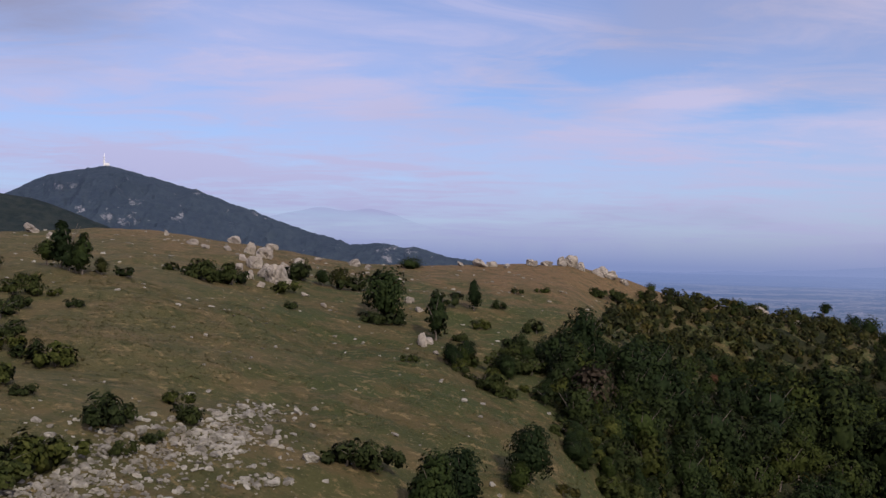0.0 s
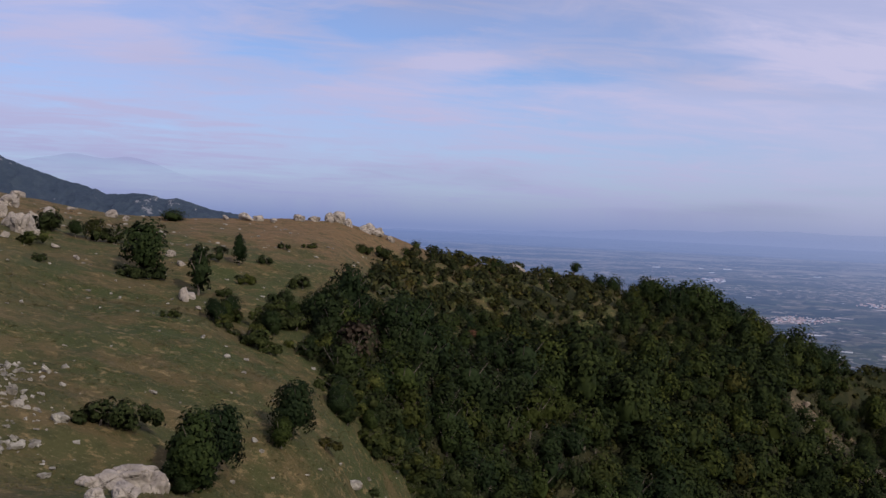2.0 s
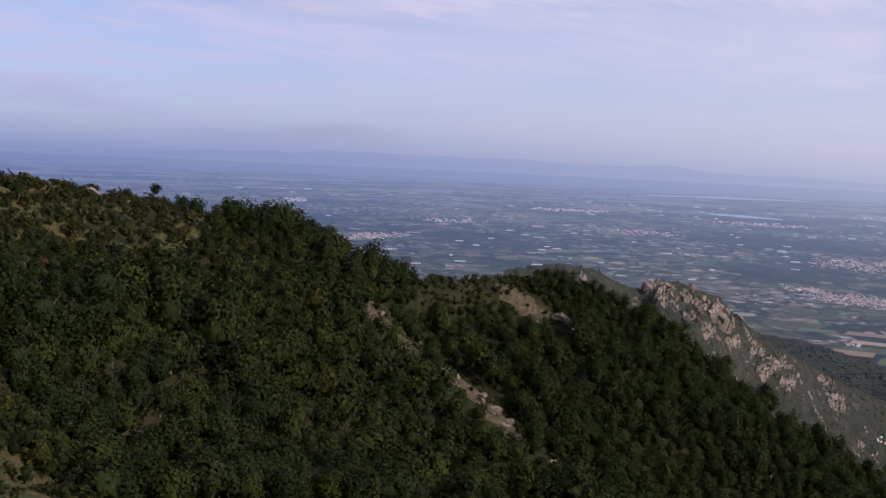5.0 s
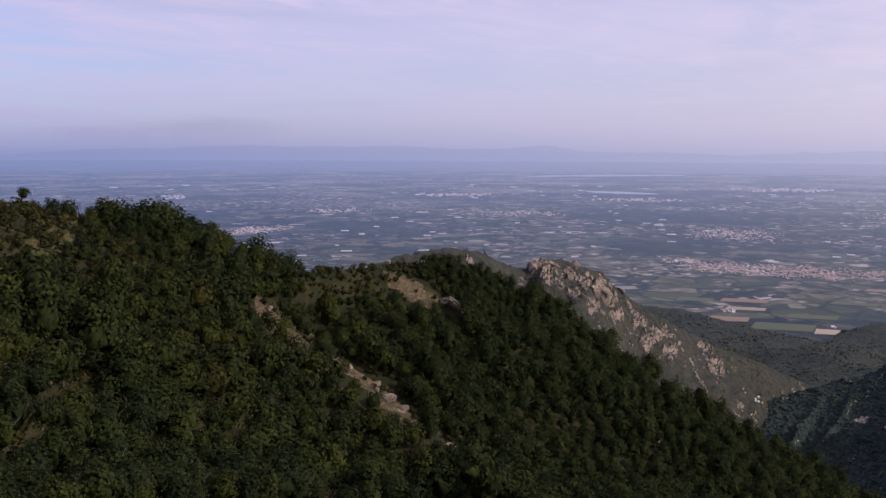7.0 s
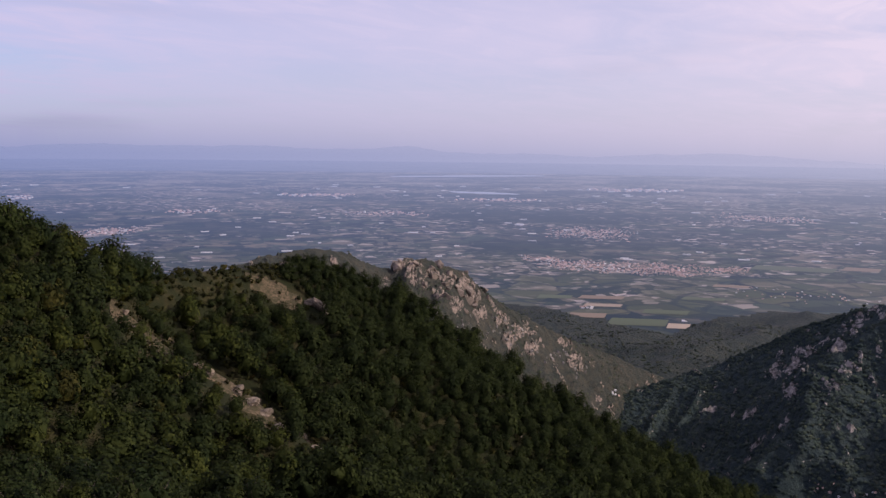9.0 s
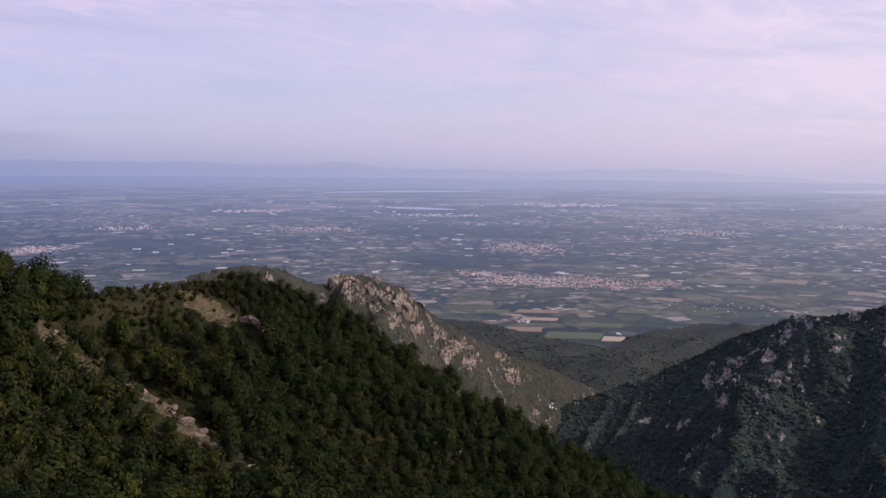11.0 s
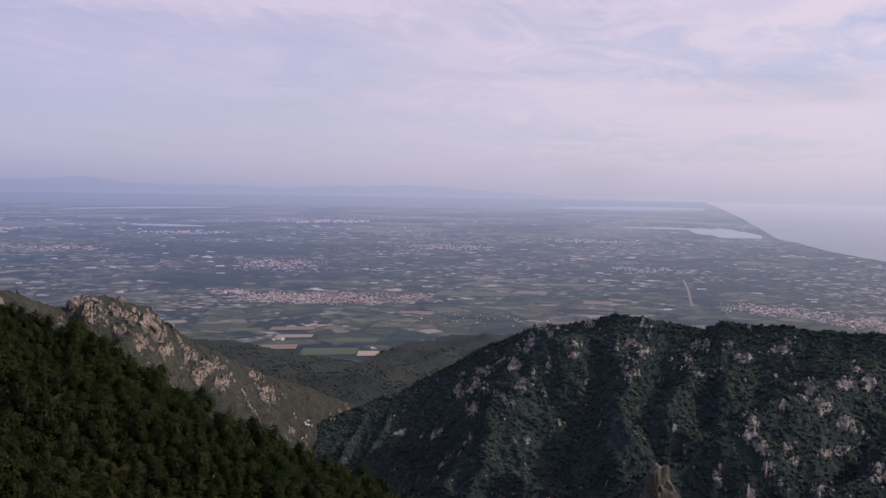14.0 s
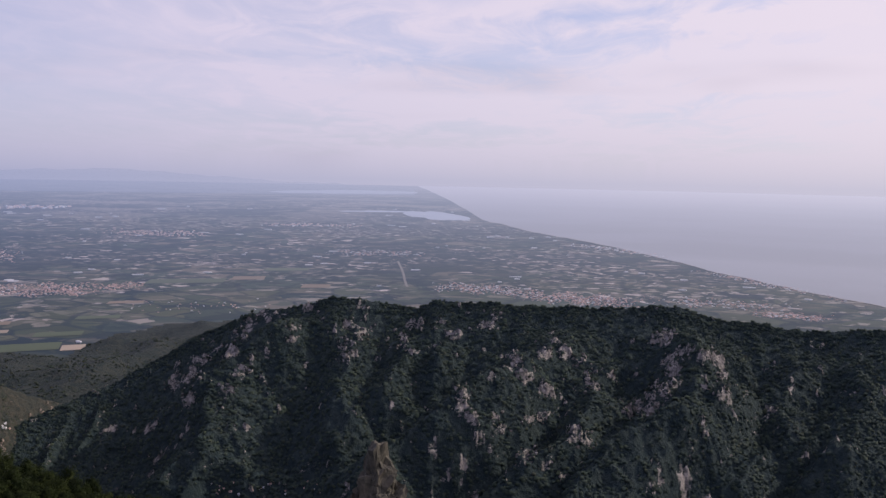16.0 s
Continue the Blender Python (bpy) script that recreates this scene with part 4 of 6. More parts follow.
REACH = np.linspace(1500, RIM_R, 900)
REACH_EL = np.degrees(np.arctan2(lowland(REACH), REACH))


def reach(el):
    """The distance at which the plain is seen at that elevation."""
    return np.interp(el, REACH_EL, REACH)


def build_water():
    az = np.concatenate([np.arange(86.2, 118, 0.2), np.arange(118, 175.1, 1.0)])
    el = np.interp(az, [k[0] for k in COAST], [k[1] for k in COAST]) + 0.03 * fbm(az / 0.8, az * 0, 3, 8)
    r0 = np.minimum(reach(el), RIM_R - 2)
    t = np.linspace(0, 1, 40)[:, None]
    Rr = r0 + (RIM_R - r0) * t
    A = np.broadcast_to(az, Rr.shape)
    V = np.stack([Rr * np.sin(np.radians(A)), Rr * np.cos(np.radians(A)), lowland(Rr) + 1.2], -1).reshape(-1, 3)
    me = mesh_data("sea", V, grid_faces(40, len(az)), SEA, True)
    set_uv(me, plan_uv(A, Rr).reshape(-1, 2))
    tagged(new("sea", me), "calm pale grey-blue sea under haze", "sea", kind="structure")
    t = np.array([0.0, 1.0])[:, None]
    Rr = r0 - 9 + 10 * t
    A = np.broadcast_to(az, Rr.shape)
    V = np.stack([Rr * np.sin(np.radians(A)), Rr * np.cos(np.radians(A)), lowland(Rr) + 1.5], -1).reshape(-1, 3)
    tagged(new("beach", mesh_data("beach", V, grid_faces(2, len(az)), SAND, True)), "thin pale sandy beach along the sea", "beach", kind="structure")
    # ends, then the far and the near shore at each end and in the middle
    for a0, a1, far_el, near_el in (
        (81.5, 85.8, (-2.45, -2.41, -2.40), (-2.50, -2.49, -2.50)), (85.3, 89.3, (-2.40, -2.42, -2.66), (-2.66, -2.88, -2.92)), (77.5, 86.2, (-1.36, -1.24, -1.24), (-1.46, -1.44, -1.40)),
        (53.3, 57.4, (-2.62, -2.64, -2.72), (-2.70, -2.76, -2.78)), (49.7, 58.9, (-1.76, -1.68, -1.62), (-1.82, -1.76, -1.68)),
    ):
        u = np.linspace(0, 1, 60)
        az = a0 + (a1 - a0) * u
        shape = np.sqrt(np.maximum(1 - np.abs(2 * u - 1) ** 5, 0))
        hi, lo = (np.interp(u, (0, 0.5, 1), q) for q in (far_el, near_el))
        mid, half = (hi + lo) / 2, (hi - lo) / 2 * shape * (1 + 0.22 * fbm(u * 7, u * 0, 3, 6))
        rows = [reach(mid + half * k) for k in (-1, -0.33, 0.33, 1)]
        V = np.concatenate([np.stack([q * np.sin(np.radians(az)), q * np.cos(np.radians(az)), lowland(q) + 1.6], -1) for q in rows])
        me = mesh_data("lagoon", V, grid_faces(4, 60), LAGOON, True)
        set_uv(me, np.concatenate([plan_uv(az, q) for q in rows]))
        tagged(new("lagoon", me), "pale still lagoon behind the coast", "lagoon", kind="structure")


build_water()


# ---- plants ----
def cards(rng, centres, normals, size, jitter):
    """Small leaf sprays: bent four-sided blades round the centres."""
    n = len(centres)
    nrm = normals + jitter * rng.normal(size=(n, 3))
    nrm /= np.linalg.norm(nrm, axis=1)[:, None]
    ref = rng.normal(size=(n, 3))
    u = np.cross(nrm, ref)
    u /= np.linalg.norm(u, axis=1)[:, None]
    v = np.cross(nrm, u)
    s = size * rng.uniform(0.6, 1.35, n)[:, None]
    bend = nrm * s * 0.25
    V = np.stack([centres - u * s * 0.5 - bend, centres - v * s * 0.36, centres + u * s * 0.5 - bend, centres + v * s * 0.36], 1)
    return V.reshape(-1, 3), np.arange(4 * n).reshape(-1, 4)


def crown_arrays(rng, height, width, low, lumps, per, size, cone=0.0, core=2, ragged=0.0, fill=0.70, skirt=-0.45):
    """An uneven crown of many leaf sprays on lumps, with a dark inner mass broken by gaps."""
    c = rng.normal(size=(lumps, 3))
    c /= np.linalg.norm(c, axis=1)[:, None]
    c[:, 2] = np.where(c[:, 2] < skirt, -c[:, 2], c[:, 2])
    rad = rng.uniform(0.68, 0.95, lumps)[:, None]
    half = (height - low) / 2
    mid = low + half
    P = c * rad * np.array([width / 2, width / 2, half]) * 0.82
    P *= rng.uniform(1 - ragged, 1 + 0.6 * ragged, (lumps, 1))
    P[:, :2] *= (1 - cone * (P[:, 2:3] / half + 1) / 2)
    ls = rng.uniform(0.13, 0.32, lumps)[:, None] * width * (1 - 0.8 * cone * (P[:, 2:3] / half + 1) / 2)
    q = rng.normal(size=(lumps, per, 3))
    q /= np.linalg.norm(q, axis=2)[:, :, None]
    q[:, :, 2] = np.where(q[:, :, 2] < -0.3, -q[:, :, 2], q[:, :, 2])
    pts = P[:, None, :] + q * ls[:, :, None] * rng.uniform(0.75, 1.08, (lumps, per, 1))
    nrm = 0.75 * q + 0.85 * c[:, None, :]
    V, F = cards(rng, pts.reshape(-1, 3) + [0, 0, mid], nrm.reshape(-1, 3), size, 0.20)
    lie = nrm.reshape(-1, 3) + 0.16 * rng.normal(size=(lumps * per, 3))
    lie = np.repeat(lie / np.linalg.norm(lie, axis=1)[:, None], 4, 0)
    if core:
        iv, jf = ico(core)
        k = 0.85 * fill + 0.14 * rng.normal(size=(len(iv), 1)).clip(-1, 1)
        cv = iv * k * np.array([width / 2, width / 2, half])
        cv[:, :2] *= (1 - cone * (cv[:, 2:3] / half + 1) / 2)
        cv = cv + [0, 0, mid]
        return V, F, cv, jf, np.concatenate([lie, iv + 0.5 * rng.normal(size=iv.shape)])
    return V, F, None, None, lie


def thicket_arrays(rng, height, width, low, lumps, per, size, core=1, **kw):
    """A low bush of several ragged heads side by side."""
    VV, FF, CC, JJ, LV, LC, nv, nc = [], [], [], [], [], [], 0, 0
    for k in range(6):
        a, q = rng.uniform(0, 6.28), rng.uniform(0.0, 0.42)
        w = width * rng.uniform(0.28, 0.52)
        V, F, cv, jf, lie = crown_arrays(rng, height * rng.uniform(0.45, 1.0), w, low, max(6, lumps // 4), per, size, 0.0, 1, 0.5, 0.5)
        off = np.array([math.cos(a) * q * width * 1.25, math.sin(a) * q * width * 0.8, 0])
        VV.append(V + off)
        FF.append(F + nv)
        CC.append(cv + off)
        JJ.append(jf + nc)
        LV.append(lie[:len(V)])
        LC.append(lie[len(V):])
        nv, nc = nv + len(V), nc + len(cv)
    return np.concatenate(VV), np.concatenate(FF), np.concatenate(CC), np.concatenate(JJ), np.concatenate(LV + LC)


def set_lie(me, lie):
    """How the foliage lies as a mass: the soft normals of the crown."""
    layer = me.attributes.new("lie", "FLOAT_VECTOR", "POINT")
    layer.data.foreach_set("vector", np.asarray(lie, np.float32).ravel())


def crown_mesh(name, material, rng, thicket=False, **kw):
    V, F, cv, jf, lie = (thicket_arrays if thicket else crown_arrays)(rng, **kw)
    tri = np.concatenate([F[:, [0, 1, 2]], F[:, [0, 2, 3]]])
    if cv is not None:
        tri = np.concatenate([tri, jf + len(V)])
        V = np.concatenate([V, cv])
    me = mesh_data(name, V, tri, material)
    set_lie(me, lie)
    return me


def tube(path, radii, sides=7):
    """A tapered limb along a path."""
    V, F = [], []
    for k, (p, rr) in enumerate(zip(path, radii)):
        for j in range(sides):
            a = 2 * math.pi * j / sides
            V.append((p[0] + rr * math.cos(a), p[1] + rr * math.sin(a), p[2]))
    for k in range(len(path) - 1):
        for j in range(sides):
            a, b = k * sides + j, k * sides + (j + 1) % sides
            F.append((a, b, b + sides, a + sides))
    return V, F


def trunk_mesh(rng, height, girth, spread):
    """A short bent trunk that forks into limbs."""
    V, F = [], []

    def add(path, radii):
        v, f = tube(path, radii)
        F.extend([tuple(i + len(V) for i in q) for q in f])
        V.extend(v)

    lean = rng.normal(size=2) * 0.06 * height
    fork = height * 0.42
    add([(0, 0, -0.6), (0, 0, 0.05 * height), (lean[0] * 0.5, lean[1] * 0.5, fork * 0.6), (lean[0], lean[1], fork)], [girth * 1.5, girth * 1.1, girth * 0.9, girth * 0.75])
    for k in range(5):
        a = 2 * math.pi * (k + rng.uniform(0, 0.6)) / 5
        d = np.array([math.cos(a), math.sin(a)]) * spread * rng.uniform(0.45, 0.75)
        top = fork + (height - fork) * rng.uniform(0.5, 0.8)
        add([(lean[0], lean[1], fork * 0.92), (lean[0] + d[0] * 0.5, lean[1] + d[1] * 0.5, (fork + top) / 2), (lean[0] + d[0], lean[1] + d[1], top)], [girth * 0.6, girth * 0.4, girth * 0.12])
    return mesh_data("trunk", V, F, BARK, True)


KINDS = {}


def plant_kind(key, count, **kw):
    """Some differing meshes of one kind of plant, built once."""
    rng = np.random.default_rng(abs(hash_text(key)))
    out = []
    for _ in range(count):
        h = kw["height"] * rng.uniform(0.92, 1.08)
        w = kw["width"] * rng.uniform(0.92, 1.08)
        crown = crown_mesh("crown", kw["material"], rng, kw.get("thicket", False), height=h, width=w, low=kw["low"], lumps=kw["lumps"], per=kw["per"], size=kw["size"], cone=kw.get("cone", 0.0), ragged=kw.get("ragged", 0.15), fill=kw.get("fill", 0.68), core=kw.get("core", 2), skirt=kw.get("skirt", -0.45))
        trunk = trunk_mesh(rng, h, kw["girth"], w / 2)
        out.append((trunk, crown))
    KINDS[key] = out


def hash_text(s):
    k = 7
    for ch in s:
        k = (k * 31 + ord(ch)) % 1000003
    return k


MADE = {}


def plant(key, name, label, category, place, scale, turn, group="", squash=1.0):
    """One plant as a thing: a trunk and a crown on an Empty at its foot."""
    trunk, crown = KINDS[key][MADE.setdefault(key, 0) % len(KINDS[key])]
    MADE[key] += 1
    base = new(name)
    base.matrix_world = Matrix.Translation(place) @ Matrix.Rotation(turn, 4, "Z") @ Matrix.Diagonal((scale, scale, scale * squash, 1))
    tagged(base, label, category, group)
    part("trunk", trunk, base)
    part("crown", crown, base)
    return base


plant_kind("oak", 8, material=OAK, height=5.6, width=5.0, low=-0.2, lumps=40, per=18, size=0.43, girth=0.16, skirt=-0.9, cone=0.35, ragged=0.4, fill=0.6)
plant_kind("holm", 5, material=DARK_OAK, height=5.8, width=5.4, low=-0.1, lumps=38, per=18, size=0.43, girth=0.18, skirt=-0.85, cone=0.15, ragged=0.35, fill=0.62)
plant_kind("near_bush", 4, material=DARK_OAK, height=3.2, width=2.5, low=-0.25, lumps=64, per=44, size=0.19, girth=0.07, ragged=0.25, fill=0.60, skirt=-1.0, cone=0.30)
plant_kind("shrub", 8, material=JUNIPER, height=1.1, width=2.7, low=-0.25, lumps=34, per=22, size=0.17, girth=0.04, ragged=0.5, fill=0.42, thicket=True)
plant_kind("cone", 3, material=DARK_OAK, height=3.6, width=2.1, low=-0.2, lumps=44, per=30, size=0.24, cone=0.72, girth=0.08, skirt=-1.0, ragged=0.25, fill=0.6)
plant_kind("round", 4, material=DARK_OAK, height=3.6, width=3.0, low=-0.2, lumps=40, per=34, size=0.24, girth=0.1, skirt=-0.9, ragged=0.25, fill=0.6, cone=0.25)
plant_kind("bare", 2, material=DRY, height=4.2, width=3.6, low=0.5, lumps=34, per=18, size=0.3, girth=0.1, core=0)
plant_kind("stemmed", 1, material=DARK_OAK, height=3.6, width=2.9, low=1.3, lumps=30, per=30, size=0.24, girth=0.16, ragged=0.2, fill=0.6)


def stand(key, name, label, category, az, el, px_height, own, group="", squash=1.0, sink=0.0):
    """Set a plant with its foot on the ground at that heading and elevation; its height is given as an angle in degrees."""
    x, y, z, r = where(az, el, 20, 420)
    s = r * math.tan(radians(px_height)) / own
    return plant(key, name, label, category, (x, y, z - sink), s, RNG.uniform(0, 6.28), group, squash)


# single trees and bushes on the meadow: heading, elevation of the foot, height as an angle
def build_meadow_plants():
    oak = "compact dark green holm oak standing on the meadow"
    for key, az, el, hh, own, sq in (
        ("near_bush", -0.3, -16.0, 4.9, 3.2, 1.0), ("near_bush", 1.0, -15.2, 4.3, 3.2, 1.0), ("near_bush", -1.2, -15.6, 2.8, 3.2, 0.6), ("near_bush", 0.4, -15.9, 2.2, 3.2, 0.6), ("near_bush", -0.7, -16.3, 2.2, 3.2, 0.55), ("near_bush", 5.3, -13.2, 3.6, 3.2, 1.0), ("near_bush", 4.7, -13.7, 2.3, 3.2, 0.8),
        ("round", -3.3, -4.1, 3.5, 3.6, 1.0), ("cone", -0.3, -5.1, 3.1, 3.6, 1.0), ("cone", 1.9, -3.3, 2.1, 3.6, 1.0), ("cone", -21.4, -1.1, 2.9, 3.6, 1.0),
        ("cone", -20.3, -1.5, 2.6, 3.6, 1.0), ("round", -22.1, -1.0, 1.7, 3.6, 0.9), ("round", -19.3, -1.5, 1.2, 3.6, 0.8), ("round", -21.0, -1.3, 1.6, 3.6, 0.9), ("round", -6.0, -2.2, 1.6, 3.6, 0.9), ("round", -7.0, -2.0, 1.3, 3.6, 0.8),
    ):
        stand(key, "holm_oak", oak, "tree", az, el, hh, own, "small oaks on the meadow", sq)
    for az, el, hh in (
        (-13.3, -1.8, 1.3), (-12.2, -2.0, 1.1), (-14.4, -1.5, 1.1), (-8.2, -1.7, 1.2), (-9.4, -2.4, 0.8), (-5.0, -2.3, 1.1), (-4.0, -4.2, 0.9), (-2.6, -4.2, 0.9), (-8.6, -3.4, 0.5),
        (-24.6, -5.6, 1.2), (-24.9, -7.2, 1.3), (-23.6, -3.3, 0.8), (-23.2, -8.0, 0.7), (-21.9, -2.7, 0.5), (-21.6, -6.5, 1.6), (-22.6, -6.0, 1.0), (-23.8, -2.6, 1.0), (-24.4, -3.9, 1.3), (-24.0, -4.9, 1.1), (-24.9, -1.3, 1.0), (-23.0, -1.9, 0.6), (-18.0, -1.6, 0.6), (-20.6, -3.3, 0.6),
        (-19.3, -9.7, 1.7), (-18.6, -9.6, 1.2), (-15.2, -8.8, 0.9), (-14.7, -9.7, 1.2), (-22.9, -12.0, 2.2), (-24.3, -12.6, 2.4), (-21.7, -11.6, 1.6), (-5.4, -12.3, 1.7), (-4.0, -12.6, 1.6), (-18.0, -11.3, 0.8),
        (7.3, -13.8, 0.8), (3.6, -6.9, 0.9), (4.6, -5.6, 1.0), (5.2, -6.6, 1.1), (2.9, -7.9, 0.8), (3.9, -8.4, 0.9), (2.0, -6.6, 0.6), (5.6, -4.6, 0.8), (1.3, -7.0, 0.5), (9.2, -2.4, 0.7), (10.1, -2.6, 0.7), (11.0, -2.9, 0.6), (0.0, -3.2, 1.0), (2.4, -4.4, 0.7), (3.2, -3.2, 0.5), (-1.9, -6.4, 0.5), (4.3, -2.3, 0.4), (6.0, -2.2, 0.4), (1.2, -5.2, 0.6), (-16.6, -10.8, 0.7), (10.5, -18.2, 1.1), (11.6, -17.2, 0.8), (13.0, -17.0, 1.0), (14.2, -18.4, 1.2), (12.6, -18.9, 0.9), (15.4, -18.0, 1.0), (10.2, -16.4, 0.6), (16.2, -19.4, 1.1), (13.4, -19.6, 1.0),
    ):
        stand("shrub", "juniper_bush", "low spreading olive-green juniper bush on the turf", "bush", az, el, hh, 1.1, "junipers on the meadow", 1.0)


def build_crest_trees():
    stand("stemmed", "lone_tree", "single round-headed tree on a bare stem on the crest", "tree", 21.5, -3.42, 0.95, 3.6)
    x, y, z, r = where(-1.9, -0.9, 60, 200)
    plant("holm", "flat_tree", "wind-flattened spreading dark tree on the skyline", "tree", (x, y, z - 0.6), 0.72, 1.0, "", 0.5)
    for az, el, hh in ((22.9, -3.8, 1.2), (24.3, -4.0, 1.7), (25.6, -4.4, 1.7), (27.0, -4.7, 1.9), (28.3, -5.1, 2.2), (29.4, -5.3, 2.1), (30.4, -5.8, 2.0), (31.4, -6.2, 1.8), (17.0, -3.0, 1.1), (12.1, -1.9, 0.8),
                       (33.6, -7.1, 1.4), (34.7, -7.6, 1.8), (35.8, -7.9, 1.6), (23.7, -3.9, 1.3), (25.0, -4.2, 1.7), (26.3, -4.6, 1.9), (27.7, -4.9, 2.1), (28.9, -5.2, 2.2), (29.9, -5.6, 2.0), (30.9, -6.0, 1.8), (34.2, -7.3, 1.8), (35.2, -7.7, 1.7)):
        stand("holm", "crest_oak", "dense dark oak leaning on the wooded crest", "tree", az, el, hh * 1.15, 5.8, "oaks along the crest", 0.9, 1.2)


build_meadow_plants()
build_crest_trees()
for k in range(180):
    az = RNG.uniform(0.5, 18.5) if k < 70 else RNG.uniform(7.5, 18.5)
    low = float(np.interp(az, [0.5, 2.4] + [k2[0] for k2 in EDGE[2:]], [-6.4, -7.6] + [k2[1] for k2 in EDGE[2:]]))
    el = low + float(np.clip(RNG.normal() * 0.6 - 0.1, -1.2, 1.4))
    if k % 3:
        stand("shrub", "edge_shrub", "ragged olive-green shrub at the edge of the wood", "bush", az, el, RNG.uniform(0.6, 1.3), 1.1, "shrubs along the wood edge")
    else:
        stand("near_bush", "young_oak", "young dark oak at the edge of the wood", "tree", az, el, RNG.uniform(0.9, 1.8), 3.2, "young oaks along the wood edge", 0.85)
stand("holm", "edge_oak", "broad dark oak standing out at the top of the wood", "tree", 8.3, -5.9, 2.9, 5.8)
stand("holm", "edge_oak", "broad dark oak standing out at the top of the wood", "tree", 7.2, -6.6, 2.3, 5.8)
stand("bare", "dead_oak", "reddish-brown withered oak in the green wood", "tree", 8.9, -9.6, 3.4, 4.2)


def wood_spots():
    """Places of the wood's trees, thinned by a loose grid."""
    rng = np.random.default_rng(21)
    az = rng.uniform(2, 76, 60000)
    r = np.sqrt(rng.uniform(45 ** 2, 352 ** 2, 60000))
    keep = (wood_cover(az, r) > 0.5) & ~clearing(az, r) & (r < curve(az, NEAR, 1) + 5) & (r > curve(az, NEAR, 3) * 0.72)
    az, r = az[keep], r[keep]
    x, y = r * np.sin(np.radians(az)), r * np.cos(np.radians(az))
    thin = fbm(x / 22, y / 22, 3, 66)
    e = elev(az, r)
    free = np.maximum(scrubby(az, r), smooth(13, 9, az) * 0.3)
    drop = rng.uniform(size=len(az)) < 0.80 * scrubby(az, r)
    taken, out = {}, []
    for k in range(len(az)):
        if drop[k]:
            continue
        open_ground = float(free[k])
        gap = (1.6 + 1.15 * min(r[k], 240) / 200 + 0.6 * thin[k]) * (1 - 0.2 * open_ground) * (0.7 if 36 < az[k] < 52 and r[k] > 280 else 1.0)
        cell = (int(x[k] // 1.7), int(y[k] // 1.7))
        near = [p for i in (-3, -2, -1, 0, 1, 2, 3) for j in (-3, -2, -1, 0, 1, 2, 3) for p in taken.get((cell[0] + i, cell[1] + j), ())]
        if all((x[k] - p[0]) ** 2 + (y[k] - p[1]) ** 2 > gap * gap for p in near):
            taken.setdefault(cell, []).append((x[k], y[k]))
            out.append((az[k], r[k], open_ground, rng.uniform()))
    return out


